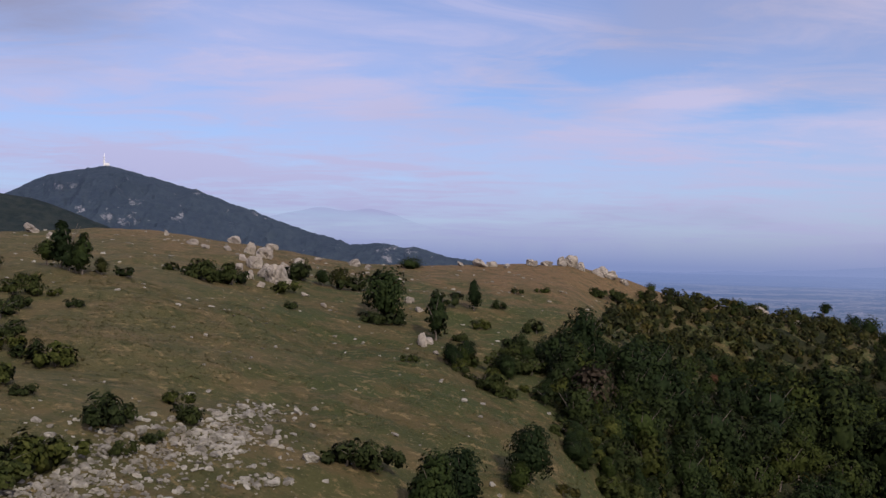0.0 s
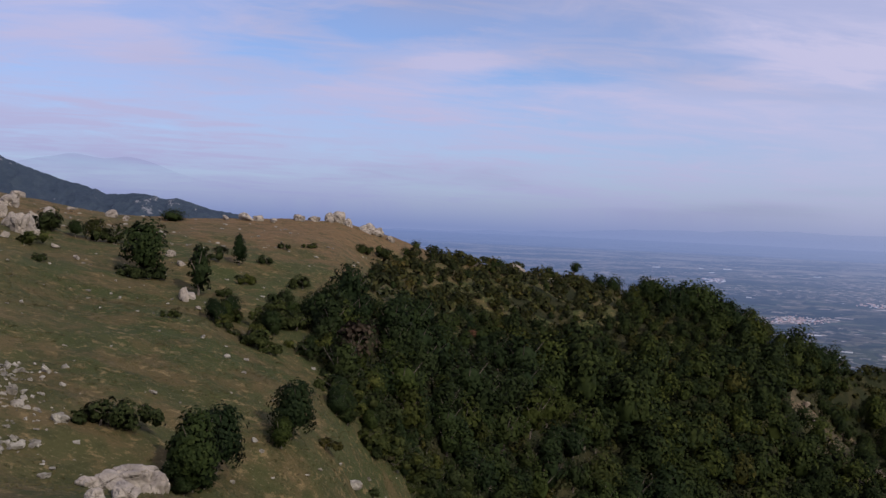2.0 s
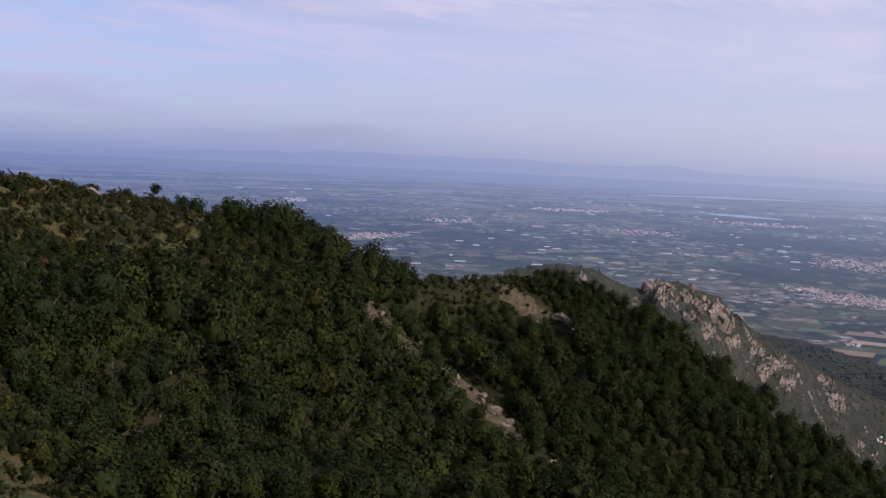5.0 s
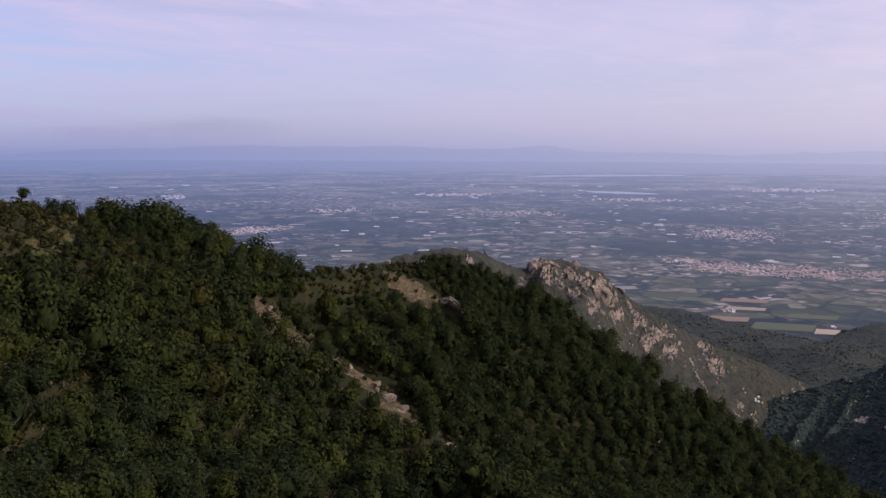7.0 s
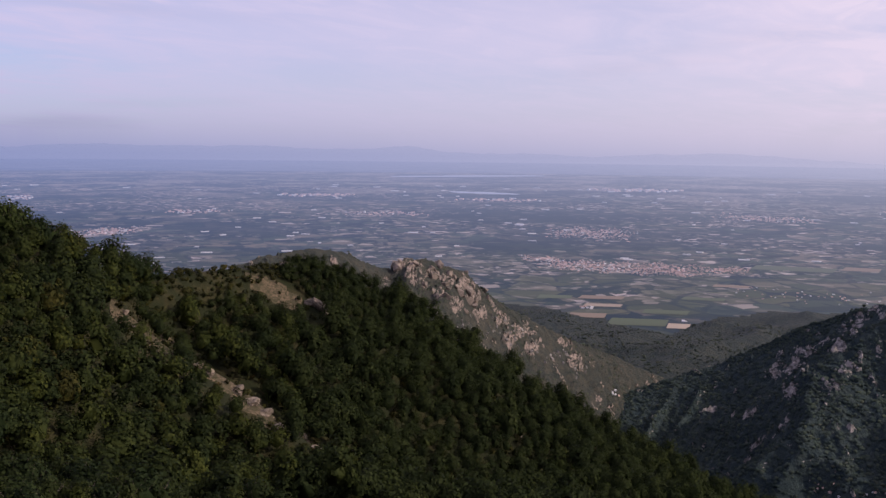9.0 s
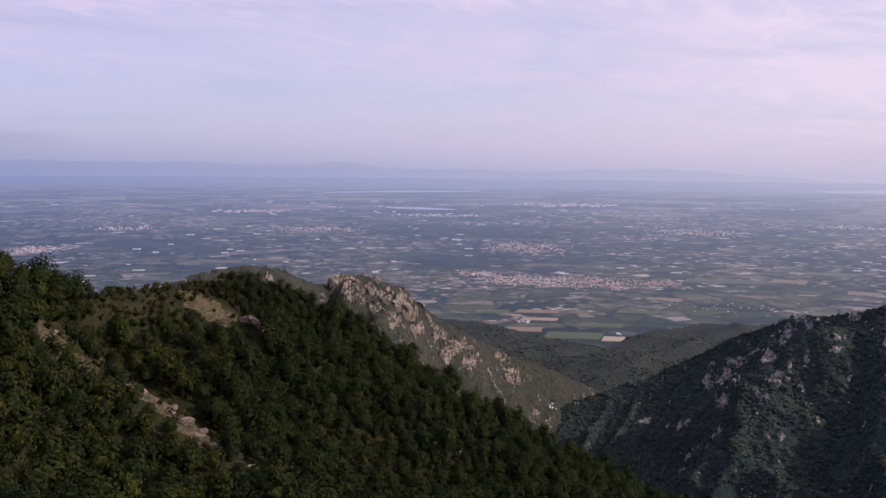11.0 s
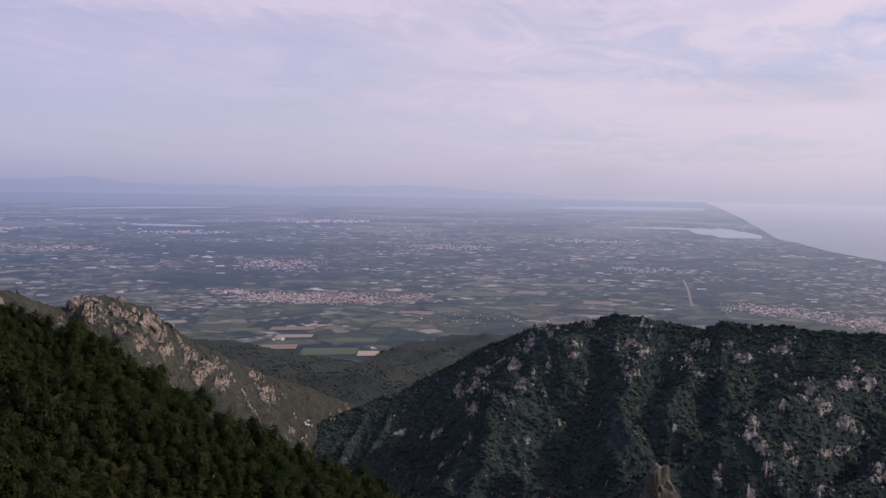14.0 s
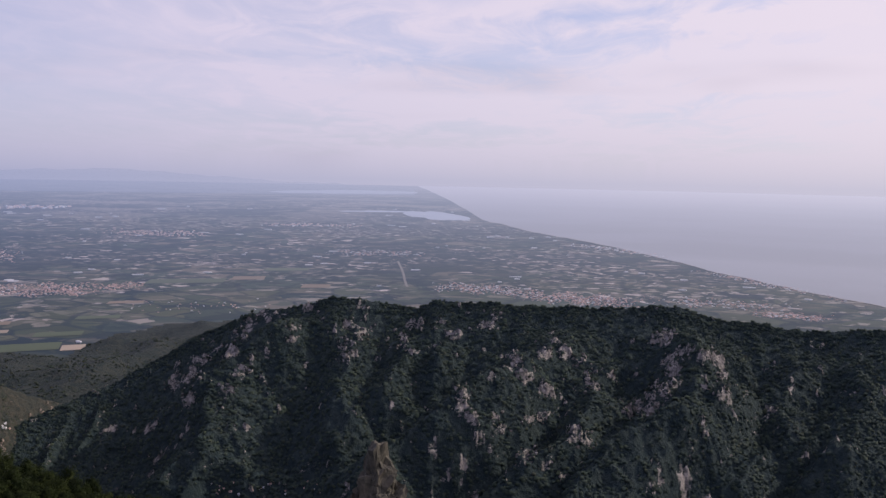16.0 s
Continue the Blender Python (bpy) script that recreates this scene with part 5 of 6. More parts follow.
def build_wood():
    spots = wood_spots()
    spots.sort(key=lambda s: s[1])
    rng = np.random.default_rng(5)
    singles, rest = spots[:290], spots[290:]
    for az, r, free, u in singles:
        p = (r * math.sin(radians(az)), r * math.cos(radians(az)), float(hill(az, r)) - 0.3)
        s = (0.72 + 0.60 * ((u * 13.7) % 1) ** 1.5) * (0.62 if az > 41 and r > 290 else 1.0) * (1 - 0.76 * min(free, 1)) * min(1.0, 0.25 + r / 170)
        key = "oak" if u < 0.6 else "holm"
        if 0.3 < u < 0.32:
            key = "bare"
        plant(key, "oak_tree" if key != "bare" else "dead_oak", "green oak in the dense wood on the slope" if key != "bare" else "leafless grey-brown oak among the green wood", "tree", p, s, u * 60, "oaks of the near wood")
    za = hill(np.array([s[0] for s in rest]), np.array([s[1] for s in rest]))
    protos = [crown_arrays(rng, height=5.4, width=5.0, low=0.2, lumps=30, per=11, size=0.44, core=1, ragged=0.18, fill=0.55, cone=rng.uniform(0.0, 0.6)) for _ in range(14)]
    VV, FF, TT, LL, n = [], [], [], [], 0
    for (az, r, free, u), z in zip(rest, za):
        k = int(u * 1400) % 14
        V, F, cv, jf, lie = protos[k]
        s = (0.82 + 0.80 * ((u * 7.3) % 1) ** 2.0) * (0.62 if 36 < az < 50 and r > 285 else 1.0) * (1 - 0.76 * min(free, 1)) * min(1.08, 0.25 + r / 170)
        a = u * 60
        c, d = math.cos(a), math.sin(a)
        M = np.array([[c, -d, 0], [d, c, 0], [0, 0, 0.8 + 0.5 * ((u * 31.7) % 1)]]) * s
        P = np.concatenate([V, cv]) @ M.T + [r * math.sin(radians(az)), r * math.cos(radians(az)), z - 0.3]
        T = np.concatenate([F[:, [0, 1, 2]], F[:, [0, 2, 3]], jf + len(V)])
        VV.append(P)
        FF.append(T + n)
        LL.append(lie @ np.array([[c, -d, 0], [d, c, 0], [0, 0, 1]]).T)
        # tone cut beyond heading 44: the slope's shade painted into the leaf colour
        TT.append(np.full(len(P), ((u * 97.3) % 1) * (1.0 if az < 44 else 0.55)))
        n += len(P)
    me = mesh_data("oak_wood", np.concatenate(VV), np.concatenate(FF), OAK_WOOD)
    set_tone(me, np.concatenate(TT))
    set_lie(me, np.concatenate(LL))
    tagged(new("oak_wood", me), "dense green oak wood covering the far slope", "woodland", kind="stuff")
    # low scrub that fills the floor of the wood
    az = np.concatenate([rng.uniform(8, 44, 14000), rng.uniform(4, 74, 9000)])
    r = np.sqrt(rng.uniform(48 ** 2, 350 ** 2, 23000))
    keep = (wood_cover(az, r) > 0.5) & (r < curve(az, NEAR, 1) + 3) & (r > curve(az, NEAR, 3) * 0.7) & ((bare_cover(az, r) < 0.5) | (rng.uniform(size=23000) < 0.5)) & ((np.arange(23000) >= 14000) | ((scrubby(az, r) > 0.4) & (rng.uniform(size=23000) < 0.45)))
    pick = rng.permutation(np.nonzero(keep)[0])[:4600]
    az, r = az[pick], r[pick]
    z = hill(az, r)
    protos = [crown_arrays(rng, height=1.3, width=2.4, low=-0.3, lumps=7, per=5, size=0.58, core=1, ragged=0.4, fill=0.5) for _ in range(8)]
    VV, FF, n = [], [], 0
    for k in range(len(az)):
        V, F, cv, jf = protos[k % 8][:4]
        P = np.concatenate([V, cv]) * rng.uniform(0.5, 1.3) * min(1, 0.35 + r[k] / 220) + [r[k] * math.sin(radians(az[k])), r[k] * math.cos(radians(az[k])), z[k]]
        FF.append(np.concatenate([F[:, [0, 1, 2]], F[:, [0, 2, 3]], jf + len(V)]) + n)
        VV.append(P)
        n += len(P)
    me = mesh_data("scrub", np.concatenate(VV), np.concatenate(FF), SCRUB)
    set_tone(me, np.repeat(rng.uniform(size=len(VV)), [len(v) for v in VV]))
    set_lie(me, np.concatenate([protos[k % 8][4] for k in range(len(az))]))
    tagged(new("scrub", me), "low olive-brown scrub under and between the oaks", "scrub", kind="stuff")


build_wood()


def build_grass():
    """Dry tufts over the meadow."""
    rng = np.random.default_rng(9)
    n = 14000
    az = rng.uniform(-27, 14, n)
    r = np.sqrt(rng.uniform(32 ** 2, 80 ** 2, n))
    x, y = r * np.sin(np.radians(az)), r * np.cos(np.radians(az))
    keep = (wood_cover(az, r) < 0.5) & (fbm(x / 7, y / 7, 3, 4) > -0.35)
    az, r, x, y = az[keep], r[keep], x[keep], y[keep]
    z = hill(az, r)
    n = len(az)
    V = np.empty((n, 5, 3, 3))
    for b in range(5):
        a = rng.uniform(0, 6.28, n)
        h, w, l = rng.uniform(0.02, 0.07, n), rng.uniform(0.03, 0.07, n), rng.uniform(0.06, 0.20, n)
        dx, dy = np.cos(a), np.sin(a)
        V[:, b, 0] = np.stack([x - dy * w, y + dx * w, z - 0.03], -1)
        V[:, b, 1] = np.stack([x + dy * w, y - dx * w, z - 0.03], -1)
        V[:, b, 2] = np.stack([x + dx * l, y + dy * l, z + h], -1)
    me = mesh_data("grass", V.reshape(-1, 3), np.arange(n * 15).reshape(-1, 3), GRASS)
    set_tone(me, np.repeat(rng.uniform(0.35, 0.8, n), 15))
    set_lie(me, np.tile((0.0, 0.0, 1.0), (n * 15, 1)))
    tagged(new("grass", me), "short dry grass tufts on the meadow", "grass", kind="stuff")


build_grass()


# ---- rocks ----
def rock_arrays(rng, level=2, sharp=0.35):
    """A broken block: the hull of points strewn in a rough box, then split finer and worn for the larger ones."""
    P = rng.uniform(-1, 1, (9 + 2 * level, 3))
    P = P / np.maximum((np.abs(P) ** 3).sum(1) ** (1 / 3), 0.55)[:, None]
    bm = bmesh.new()
    for p in P:
        bm.verts.new(p)
    bmesh.ops.convex_hull(bm, input=bm.verts)
    bmesh.ops.delete(bm, geom=[v for v in bm.verts if not v.link_faces], context="VERTS")
    if level > 2:
        bmesh.ops.subdivide_edges(bm, edges=bm.edges[:], cuts=3, use_grid_fill=True)
    bmesh.ops.triangulate(bm, faces=bm.faces[:])
    bm.verts.index_update()
    V = np.array([v.co[:] for v in bm.verts])
    F = np.array([[v.index for v in f.verts] for f in bm.faces])
    bm.free()
    if level > 2:
        V = V * (1 + sharp * 0.9 * grid_noise(V[:, 0] * 2.3 + V[:, 2], V[:, 1] * 2.3 - V[:, 2] * 1.7, 5)[:, None] + sharp * 0.5 * grid_noise(V[:, 0] * 5.1 + V[:, 2] * 2, V[:, 1] * 5.1 - V[:, 2] * 3.7, 6)[:, None])
    return V, F


def weathered_arrays(rng):
    """A weathered limestone boulder: rounded, pitted and split by cracks."""
    iv, jf = ico(5)
    V = np.sign(iv) * np.abs(iv) ** rng.uniform(0.62, 0.8)
    o = rng.uniform(0, 50, 6)
    lump = grid_noise(V[:, 0] * 1.4 + o[0], V[:, 1] * 1.4 + V[:, 2] * 1.1 + o[1], 3)
    mid = fbm(V[:, 0] * 3.0 + V[:, 2] * 1.7 + o[2], V[:, 1] * 3.0 - V[:, 2] * 2.1 + o[3], 3, 8)
    split = np.abs(grid_noise(V[:, 0] * 1.3 - V[:, 2] * 0.6 + o[4], V[:, 1] * 1.3 + V[:, 2] * 0.5 + o[5], 9))
    return V * (1 + 0.26 * lump + 0.09 * mid - 0.24 * np.exp(-(split / 0.07) ** 2))[:, None], jf


ROCKS = []


def rock(name, label, az, el, width, tall, deep, group="", material=None, sink=0.25, lim=(20, 420)):
    """A rock on the ground at that heading and elevation, sizes as angles in degrees."""
    x, y, z, r = where(az, el, *lim)
    if not ROCKS:
        rr = np.random.default_rng(77)
        for _ in range(9):
            ROCKS.append(mesh_data("rock", *rock_arrays(rr, 3, 0.15), LIME))
        for _ in range(6):
            ROCKS.append(mesh_data("rock", *weathered_arrays(rr), LIME))
    me = ROCKS[RNG.integers(0, 9) if width < 0.55 else RNG.integers(9, 15)]
    if material is not None:
        key = me.name + material.name
        if key not in MADE:
            MADE[key] = me.copy()
            MADE[key].materials[0] = material
        me = MADE[key]
    ob = new(name, me)
    k = r * math.tan(radians(1.0)) / 2
    h = tall * k
    ob.matrix_world = Matrix.Translation((x, y, z + h * (1 - 2 * sink))) @ Matrix.Rotation(RNG.uniform(0, 6.28), 4, "Z") @ Matrix.Rotation(RNG.normal() * 0.45, 4, "X") @ Matrix.Diagonal((width * k, deep * k, h, 1))
    tagged(ob, label, "rock", group)
    return ob


def build_rocks():
    big = "large pale weathered boulder among the crest rocks"
    for az, el, w, t in ((-9.6, -1.9, 1.15, 1.35), (-10.3, -1.5, 0.75, 0.95), (-9.1, -1.5, 0.6, 0.8), (-10.9, -1.0, 0.8, 0.9), (-11.2, -0.2, 0.55, 0.8), (-11.6, -0.6, 0.5, 0.5), (-10.5, -2.1, 0.5, 0.4), (-12.5, 0.0, 0.5, 0.35), (-12.1, 0.4, 0.6, 0.5), (-10.4, -0.4, 0.9, 0.7), (-11.3, -1.6, 0.6, 0.5), (-9.1, -2.0, 0.7, 0.5), (-8.4, -0.9, 0.6, 0.6), (-11.8, -1.1, 0.5, 0.5), (-10.0, 0.1, 0.8, 0.4), (-8.0, -2.6, 0.5, 0.3), (-9.2, -1.0, 0.5, 0.5)):
        rock("boulder", big, az, el, w, t, w, "crest boulders")
    crest = "pale limestone block on the grassy crest"
    for az, el, w, t in ((-22.9, 0.8, 0.9, 0.4), (-22.0, 0.6, 0.5, 0.3), (-15.9, 0.8, 0.3, 0.45), (-14.4, 0.3, 0.7, 0.4), (-13.7, 0.1, 0.5, 0.35), (-5.2, -0.8, 0.7, 0.45), (-4.4, -0.9, 0.5, 0.3), (-7.3, -0.5, 0.5, 0.25),
                         (1.0, -0.7, 0.5, 0.3), (2.2, -0.7, 0.8, 0.45), (2.9, -0.7, 0.6, 0.4), (3.8, -0.75, 0.5, 0.3), (5.3, -0.6, 0.7, 0.4), (6.1, -0.6, 0.6, 0.35), (7.0, -0.6, 0.6, 0.65), (7.5, -0.6, 0.7, 0.75), (8.1, -0.8, 0.6, 0.5), (9.2, -1.1, 1.0, 0.5), (9.8, -1.3, 0.8, 0.45),
                         (10.6, -1.6, 0.6, 0.35), (14.2, -2.6, 0.5, 0.3), (15.6, -2.8, 0.5, 0.3), (18.2, -3.2, 1.0, 0.55), (17.5, -3.2, 0.5, 0.35), (20.2, -3.6, 0.6, 0.3), (-1.1, -5.4, 0.6, 0.9), (-0.7, -5.3, 0.5, 0.6), (-1.3, -3.4, 0.5, 0.35), (-0.3, -5.9, 0.4, 0.25), (-1.9, -2.9, 0.6, 0.4), (-6.9, -3.2, 0.5, 0.25), (-2.6, -1.6, 0.5, 0.2)):
        rock("crest_rock", crest, az, el, w, t, w * 0.9, "rocks on the crest")
    stones = "small grey-white limestone stone lying in the turf"
    for az, el, w, t in ((-7.5, -12.0, 1.1, 0.7), (-9.2, -11.3, 0.6, 0.35), (-8.7, -11.4, 0.5, 0.3), (-10.6, -13.4, 0.7, 0.35), (-9.7, -13.3, 0.9, 0.4), (-8.9, -13.3, 0.5, 0.3), (-6.6, -13.2, 0.5, 0.3), (-14.4, -8.2, 0.9, 0.2), (-13.4, -8.1, 0.5, 0.2), (-2.6, -10.6, 0.6, 0.3),
                         (1.4, -8.6, 0.6, 0.35), (0.0, -7.5, 0.5, 0.25), (2.4, -9.5, 0.4, 0.2), (9.0, -15.8, 1.1, 0.6), (9.9, -15.4, 0.5, 0.3), (3.2, -13.3, 0.6, 0.3), (3.6, -13.9, 0.4, 0.25), (9.6, -17.3, 0.9, 0.4), (-11.0, -6.2, 0.3, 0.2), (-5.0, -8.0, 0.3, 0.15), (8.2, -14.6, 0.4, 0.2), (7.0, -14.9, 0.4, 0.2), (-8.2, -14.9, 0.8, 0.4), (2.0, -15.6, 0.4, 0.3)):
        rock("stone", stones, az, el, w * 0.85, t * 0.8, w * 0.7, "stones in the meadow", RUBBLE, 0.3)
    for az, el, w, t in ((-3.3, -15.6, 2.3, 1.5), (-4.9, -15.7, 1.8, 1.2), (-2.4, -16.0, 1.8, 1.5), (-4.1, -15.1, 1.2, 0.8), (-6.0, -15.5, 1.2, 0.7), (-3.9, -16.2, 1.6, 1.0), (-5.6, -16.3, 1.3, 0.9)):
        rock("outcrop_rock", "cracked pale limestone rock breaking through the turf", az, el, w, t, w * 0.8, "limestone outcrop in the turf", None, 0.3)
    slab = "sunlit pale rock slab in the wooded slope"
    for az, el, w, t in ((43.7, -7.3, 0.7, 1.2), (45.7, -9.5, 1.3, 0.6), (45.1, -9.2, 0.9, 0.5), (38.6, -12.8, 0.6, 0.9), (39.2, -13.2, 0.7, 0.6), (34.6, -9.5, 0.5, 0.5), (35.1, -10.4, 0.5, 0.4), (40.8, -14.2, 0.8, 0.6), (41.6, -14.9, 0.9, 0.7), (42.4, -15.5, 0.8, 0.6), (43.2, -16.3, 0.7, 0.5), (44.6, -16.9, 0.6, 0.6), (45.4, -17.6, 0.7, 0.5), (57.6, -16.9, 0.6, 0.8), (31.7, -8.2, 0.4, 0.3), (33.2, -8.8, 0.4, 0.3), (62.0, -17.4, 0.5, 0.4)):
        rock("slab_rock", slab, az, el, w * 0.9, t * 0.7, w, "rocks of the gully", SLAB, 0.35, (60, 420))


build_rocks()


def build_rubble():
    """The stony patch: blocks that can be told apart are things, the small stuff one heap."""
    rng = np.random.default_rng(12)
    spots = []
    for az0, el0, wide, tall, count in ((-13.0, -10.7, 1.7, 0.5, 340), (-21.5, -13.1, 2.2, 0.5, 300), (-17.4, -11.3, 2.2, 0.8, 260), (-10.2, -13.2, 1.0, 0.18, 60), (-11.0, -9.3, 1.2, 0.3, 120), (-16, -11.5, 5.0, 1.5, 330)):
        for _ in range(count):
            az, el = az0 + wide * rng.normal(), el0 + tall * rng.normal() + 0.10 * (az0 + 0.0 - az0)
            if -26 < az < -6 and -15.5 < el < -8.0:
                spots.append((az, el, rng.uniform() ** 2.5))
    protos = [rock_arrays(rng, 1, 0.3) for _ in range(8)]
    VV, FF, n = [], [], 0
    blocks = sorted(spots, key=lambda s: -s[2])
    for az, el, u in blocks[:230]:
        w = 0.17 + 0.36 * u
        rock("rubble_block", "broken grey-white limestone block in the stony patch", az, el, w * rng.uniform(0.8, 1.4), w * rng.uniform(0.4, 0.8), w * rng.uniform(0.7, 1.3), "limestone rubble", RUBBLE, 0.35)
    for az, el, u in blocks[230:]:
        x, y, z, r = where(az, el, 30, 60)
        V, jf = protos[int(rng.integers(0, 8))]
        s = (0.03 + 0.10 * u + 0.07 * rng.uniform()) * np.array([rng.uniform(0.8, 1.6), rng.uniform(0.7, 1.3), rng.uniform(0.4, 0.9)])
        a = rng.uniform(0, 6.28)
        M = np.array([[math.cos(a), -math.sin(a), 0], [math.sin(a), math.cos(a), 0], [0, 0, 1]]) @ np.diag(s)
        VV.append(V @ M.T + [x, y, z + s[2] * 0.35])
        FF.append(jf + n)
        n += len(V)
    n_extra = 380
    az, r = rng.uniform(-25, 12, n_extra), np.sqrt(rng.uniform(34 ** 2, 135 ** 2, n_extra))
    z = hill(az, r)
    ok = wood_cover(az, r) < 0.5
    for k in range(n_extra):
        if not ok[k]:
            continue
        V, jf = protos[int(rng.integers(0, 8))]
        s = rng.uniform(0.04, 0.16) * (0.5 + r[k] / 110) * np.array([rng.uniform(0.8, 1.8), rng.uniform(0.7, 1.3), rng.uniform(0.3, 0.7)])
        VV.append(V * s + [r[k] * math.sin(radians(az[k])), r[k] * math.cos(radians(az[k])), z[k] + s[2] * 0.3])
        FF.append(jf + n)
        n += len(V)
    me = mesh_data("rubble", np.concatenate(VV), np.concatenate(FF), RUBBLE)
    tagged(new("rubble", me), "loose grey limestone rubble on the slope", "rubble", kind="stuff")


build_rubble()


def outcrop(name, label, group, az, el, wide, tall, count, size, rng, lim, upright=1.4, stone="block"):
    """Jointed granite showing through a slope about that heading and elevation; sizes as angles."""
    if stone not in KINDS:
        rr = np.random.default_rng(3)
        KINDS[stone] = [mesh_data("block", *rock_arrays(rr, 2, 0.14), GRANITE if stone == "block" else GREY_GRANITE) for _ in range(10)]
    base = new(name)
    base.location = where(az, el, *lim)[:3]
    tagged(base, label, "rock", group)
    for k in range(count):
        x, y, z, r = where(az + wide * 0.5 * float(np.clip(rng.normal(), -1.6, 1.6)), el + tall * 0.5 * float(np.clip(rng.normal(), -1.6, 1.6)), *lim)
        s = r * math.tan(radians(size)) * 0.5 * rng.uniform(0.5, 1.3)
        ob = part("block", KINDS[stone][int(rng.integers(0, 10))], base)
        turn = Euler((rng.normal() * 0.4, rng.normal() * 0.4, rng.uniform(0, 6.28)))
        ob.matrix_basis = Matrix.LocRotScale(Vector((x, y, z + s * 0.1)) - base.location, turn, (s, s * rng.uniform(0.6, 1.2), s * upright * rng.uniform(0.7, 1.3)))


def build_crags():
    rng = np.random.default_rng(31)
    lim = (560, 1320)
    for az, el, w, h, n in ((50.6, -7.0, 1.4, 0.8, 14), (52.2, -7.4, 1.7, 0.9, 24), (53.8, -8.1, 1.7, 0.9, 24), (55.2, -9.1, 1.4, 0.8, 14)):
        outcrop("granite_crag", "sunlit pinkish granite crag with upright joints", "granite crag", az, el, w, h, int(n * 0.6), 0.50, rng, lim, 0.9)
    for az, el in EAST_ROCKS + MID_ROCKS + FAR_ROCKS + [(56.4, -10.2), (57.3, -10.6), (58.2, -11.6), (59.4, -12.3), (57.9, -11.0), (56.9, -11.3), (55.6, -10.8), (54.3, -10.3), (60.3, -12.2), (61.2, -13.0)]:
        outcrop("mountain_rock", "grey-brown granite blocks on the dark mountainside", "granite outcrops", az, el, 0.7, 0.5, 7, 0.18, rng, lim, 1.1, "grey_block")
    # the pinnacle that rises from the valley
    x, y, r = *heading(84.1, 0, 430)[:2], 430
    base, top = float(ground_z(84.1, 430)) - 4, r * math.tan(radians(-16.55))
    tall = top - base
    KINDS["spire"] = [mesh_data("block", *rock_arrays(rng, 3, 0.16), DARK_ROCK) for _ in range(8)]
    spire = new("rock_pinnacle")
    spire.location = (x, y, base)
    tagged(spire, "jagged grey granite pinnacle rising from the valley woods", "rock")
    for k in range(64):
        h = (k % 16) / 15.0
        spread = (26 * (1 - h) ** 0.85 + 2.0) * (0.35 if k < 16 else rng.uniform(0.5, 1.0))
        ang = rng.uniform(0, 6.28)
        s = rng.uniform(3.6, 6.0) * (1.25 - 0.45 * h) * (1.5 if k < 16 else 1.0)
        ob = part("block", KINDS["spire"][int(rng.integers(0, 8))], spire)
        ob.matrix_basis = Matrix.LocRotScale((spread * math.cos(ang), spread * math.sin(ang), h * tall * 0.93 - s * 0.2), Euler((rng.normal() * 0.1, rng.normal() * 0.1, rng.uniform(0, 6.28))), (s, s * rng.uniform(0.7, 1.0), s * rng.uniform(1.1, 1.8)))


build_crags()


# ---- villages, farms and woods of the plain ----
def house_arrays(x, y, z, w, l, h, turn):
    c, s = math.cos(turn), math.sin(turn)
    p = [(-w, -l, -1), (w, -l, -1), (w, l, -1), (-w, l, -1), (-w, -l, h), (w, -l, h), (w, l, h), (-w, l, h), (0, -l, h * 1.45), (0, l, h * 1.45)]
    V = [(x + c * a - s * b, y + s * a + c * b, z + q) for a, b, q in p]
    walls = [(0, 1, 5), (0, 5, 4), (1, 2, 6), (1, 6, 5), (2, 3, 7), (2, 7, 6), (3, 0, 4), (3, 4, 7), (4, 5, 8), (6, 7, 9)]
    roof = [(5, 6, 9), (5, 9, 8), (7, 4, 8), (7, 8, 9)]
    return V, walls, roof


def settlement(name, label, az, el, daz, del_, count, size, rng, slope=0.0, white=0.0, on_land=False):
    """A cluster of houses about that heading and elevation on the plain."""
    V, F, idx = [], [], []
    far = 0.55 if el > -4.3 else 1.0
    for _ in range(int(count * 1.45 * far)):
        a = az + daz * 2.4 * math.tanh(rng.normal() / 2.2) * 0.5
        e = el + slope * (a - az) + 0.22 * del_ * math.sin(3 * a + el) + 1.15 * del_ * 2.4 * math.tanh(rng.normal() / 2.2) * 0.5
        r = float(reach(e)) if not on_land else where(a, e, 450, 1500)[3]
        x, y = r * math.sin(radians(a)), r * math.cos(radians(a))
        s = 0.54 * size * rng.uniform(0.6, 1.5)
        v, walls, roof = house_arrays(x, y, float(land_z(np.array([a]), np.array([r]))[0]) if on_land else float(lowland(r)), s, s * rng.uniform(1.0, 2.0), s * rng.uniform(0.5, 0.8), rng.uniform(0, 3.14))
        n = len(V)
        V += v
        pale = rng.uniform() < white * far
        F += [tuple(i + n for i in f) for f in walls + roof]
        idx += [1 if pale else 0] * len(walls) + [1 if pale else 2] * len(roof)
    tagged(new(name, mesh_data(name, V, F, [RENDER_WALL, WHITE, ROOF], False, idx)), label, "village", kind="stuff")


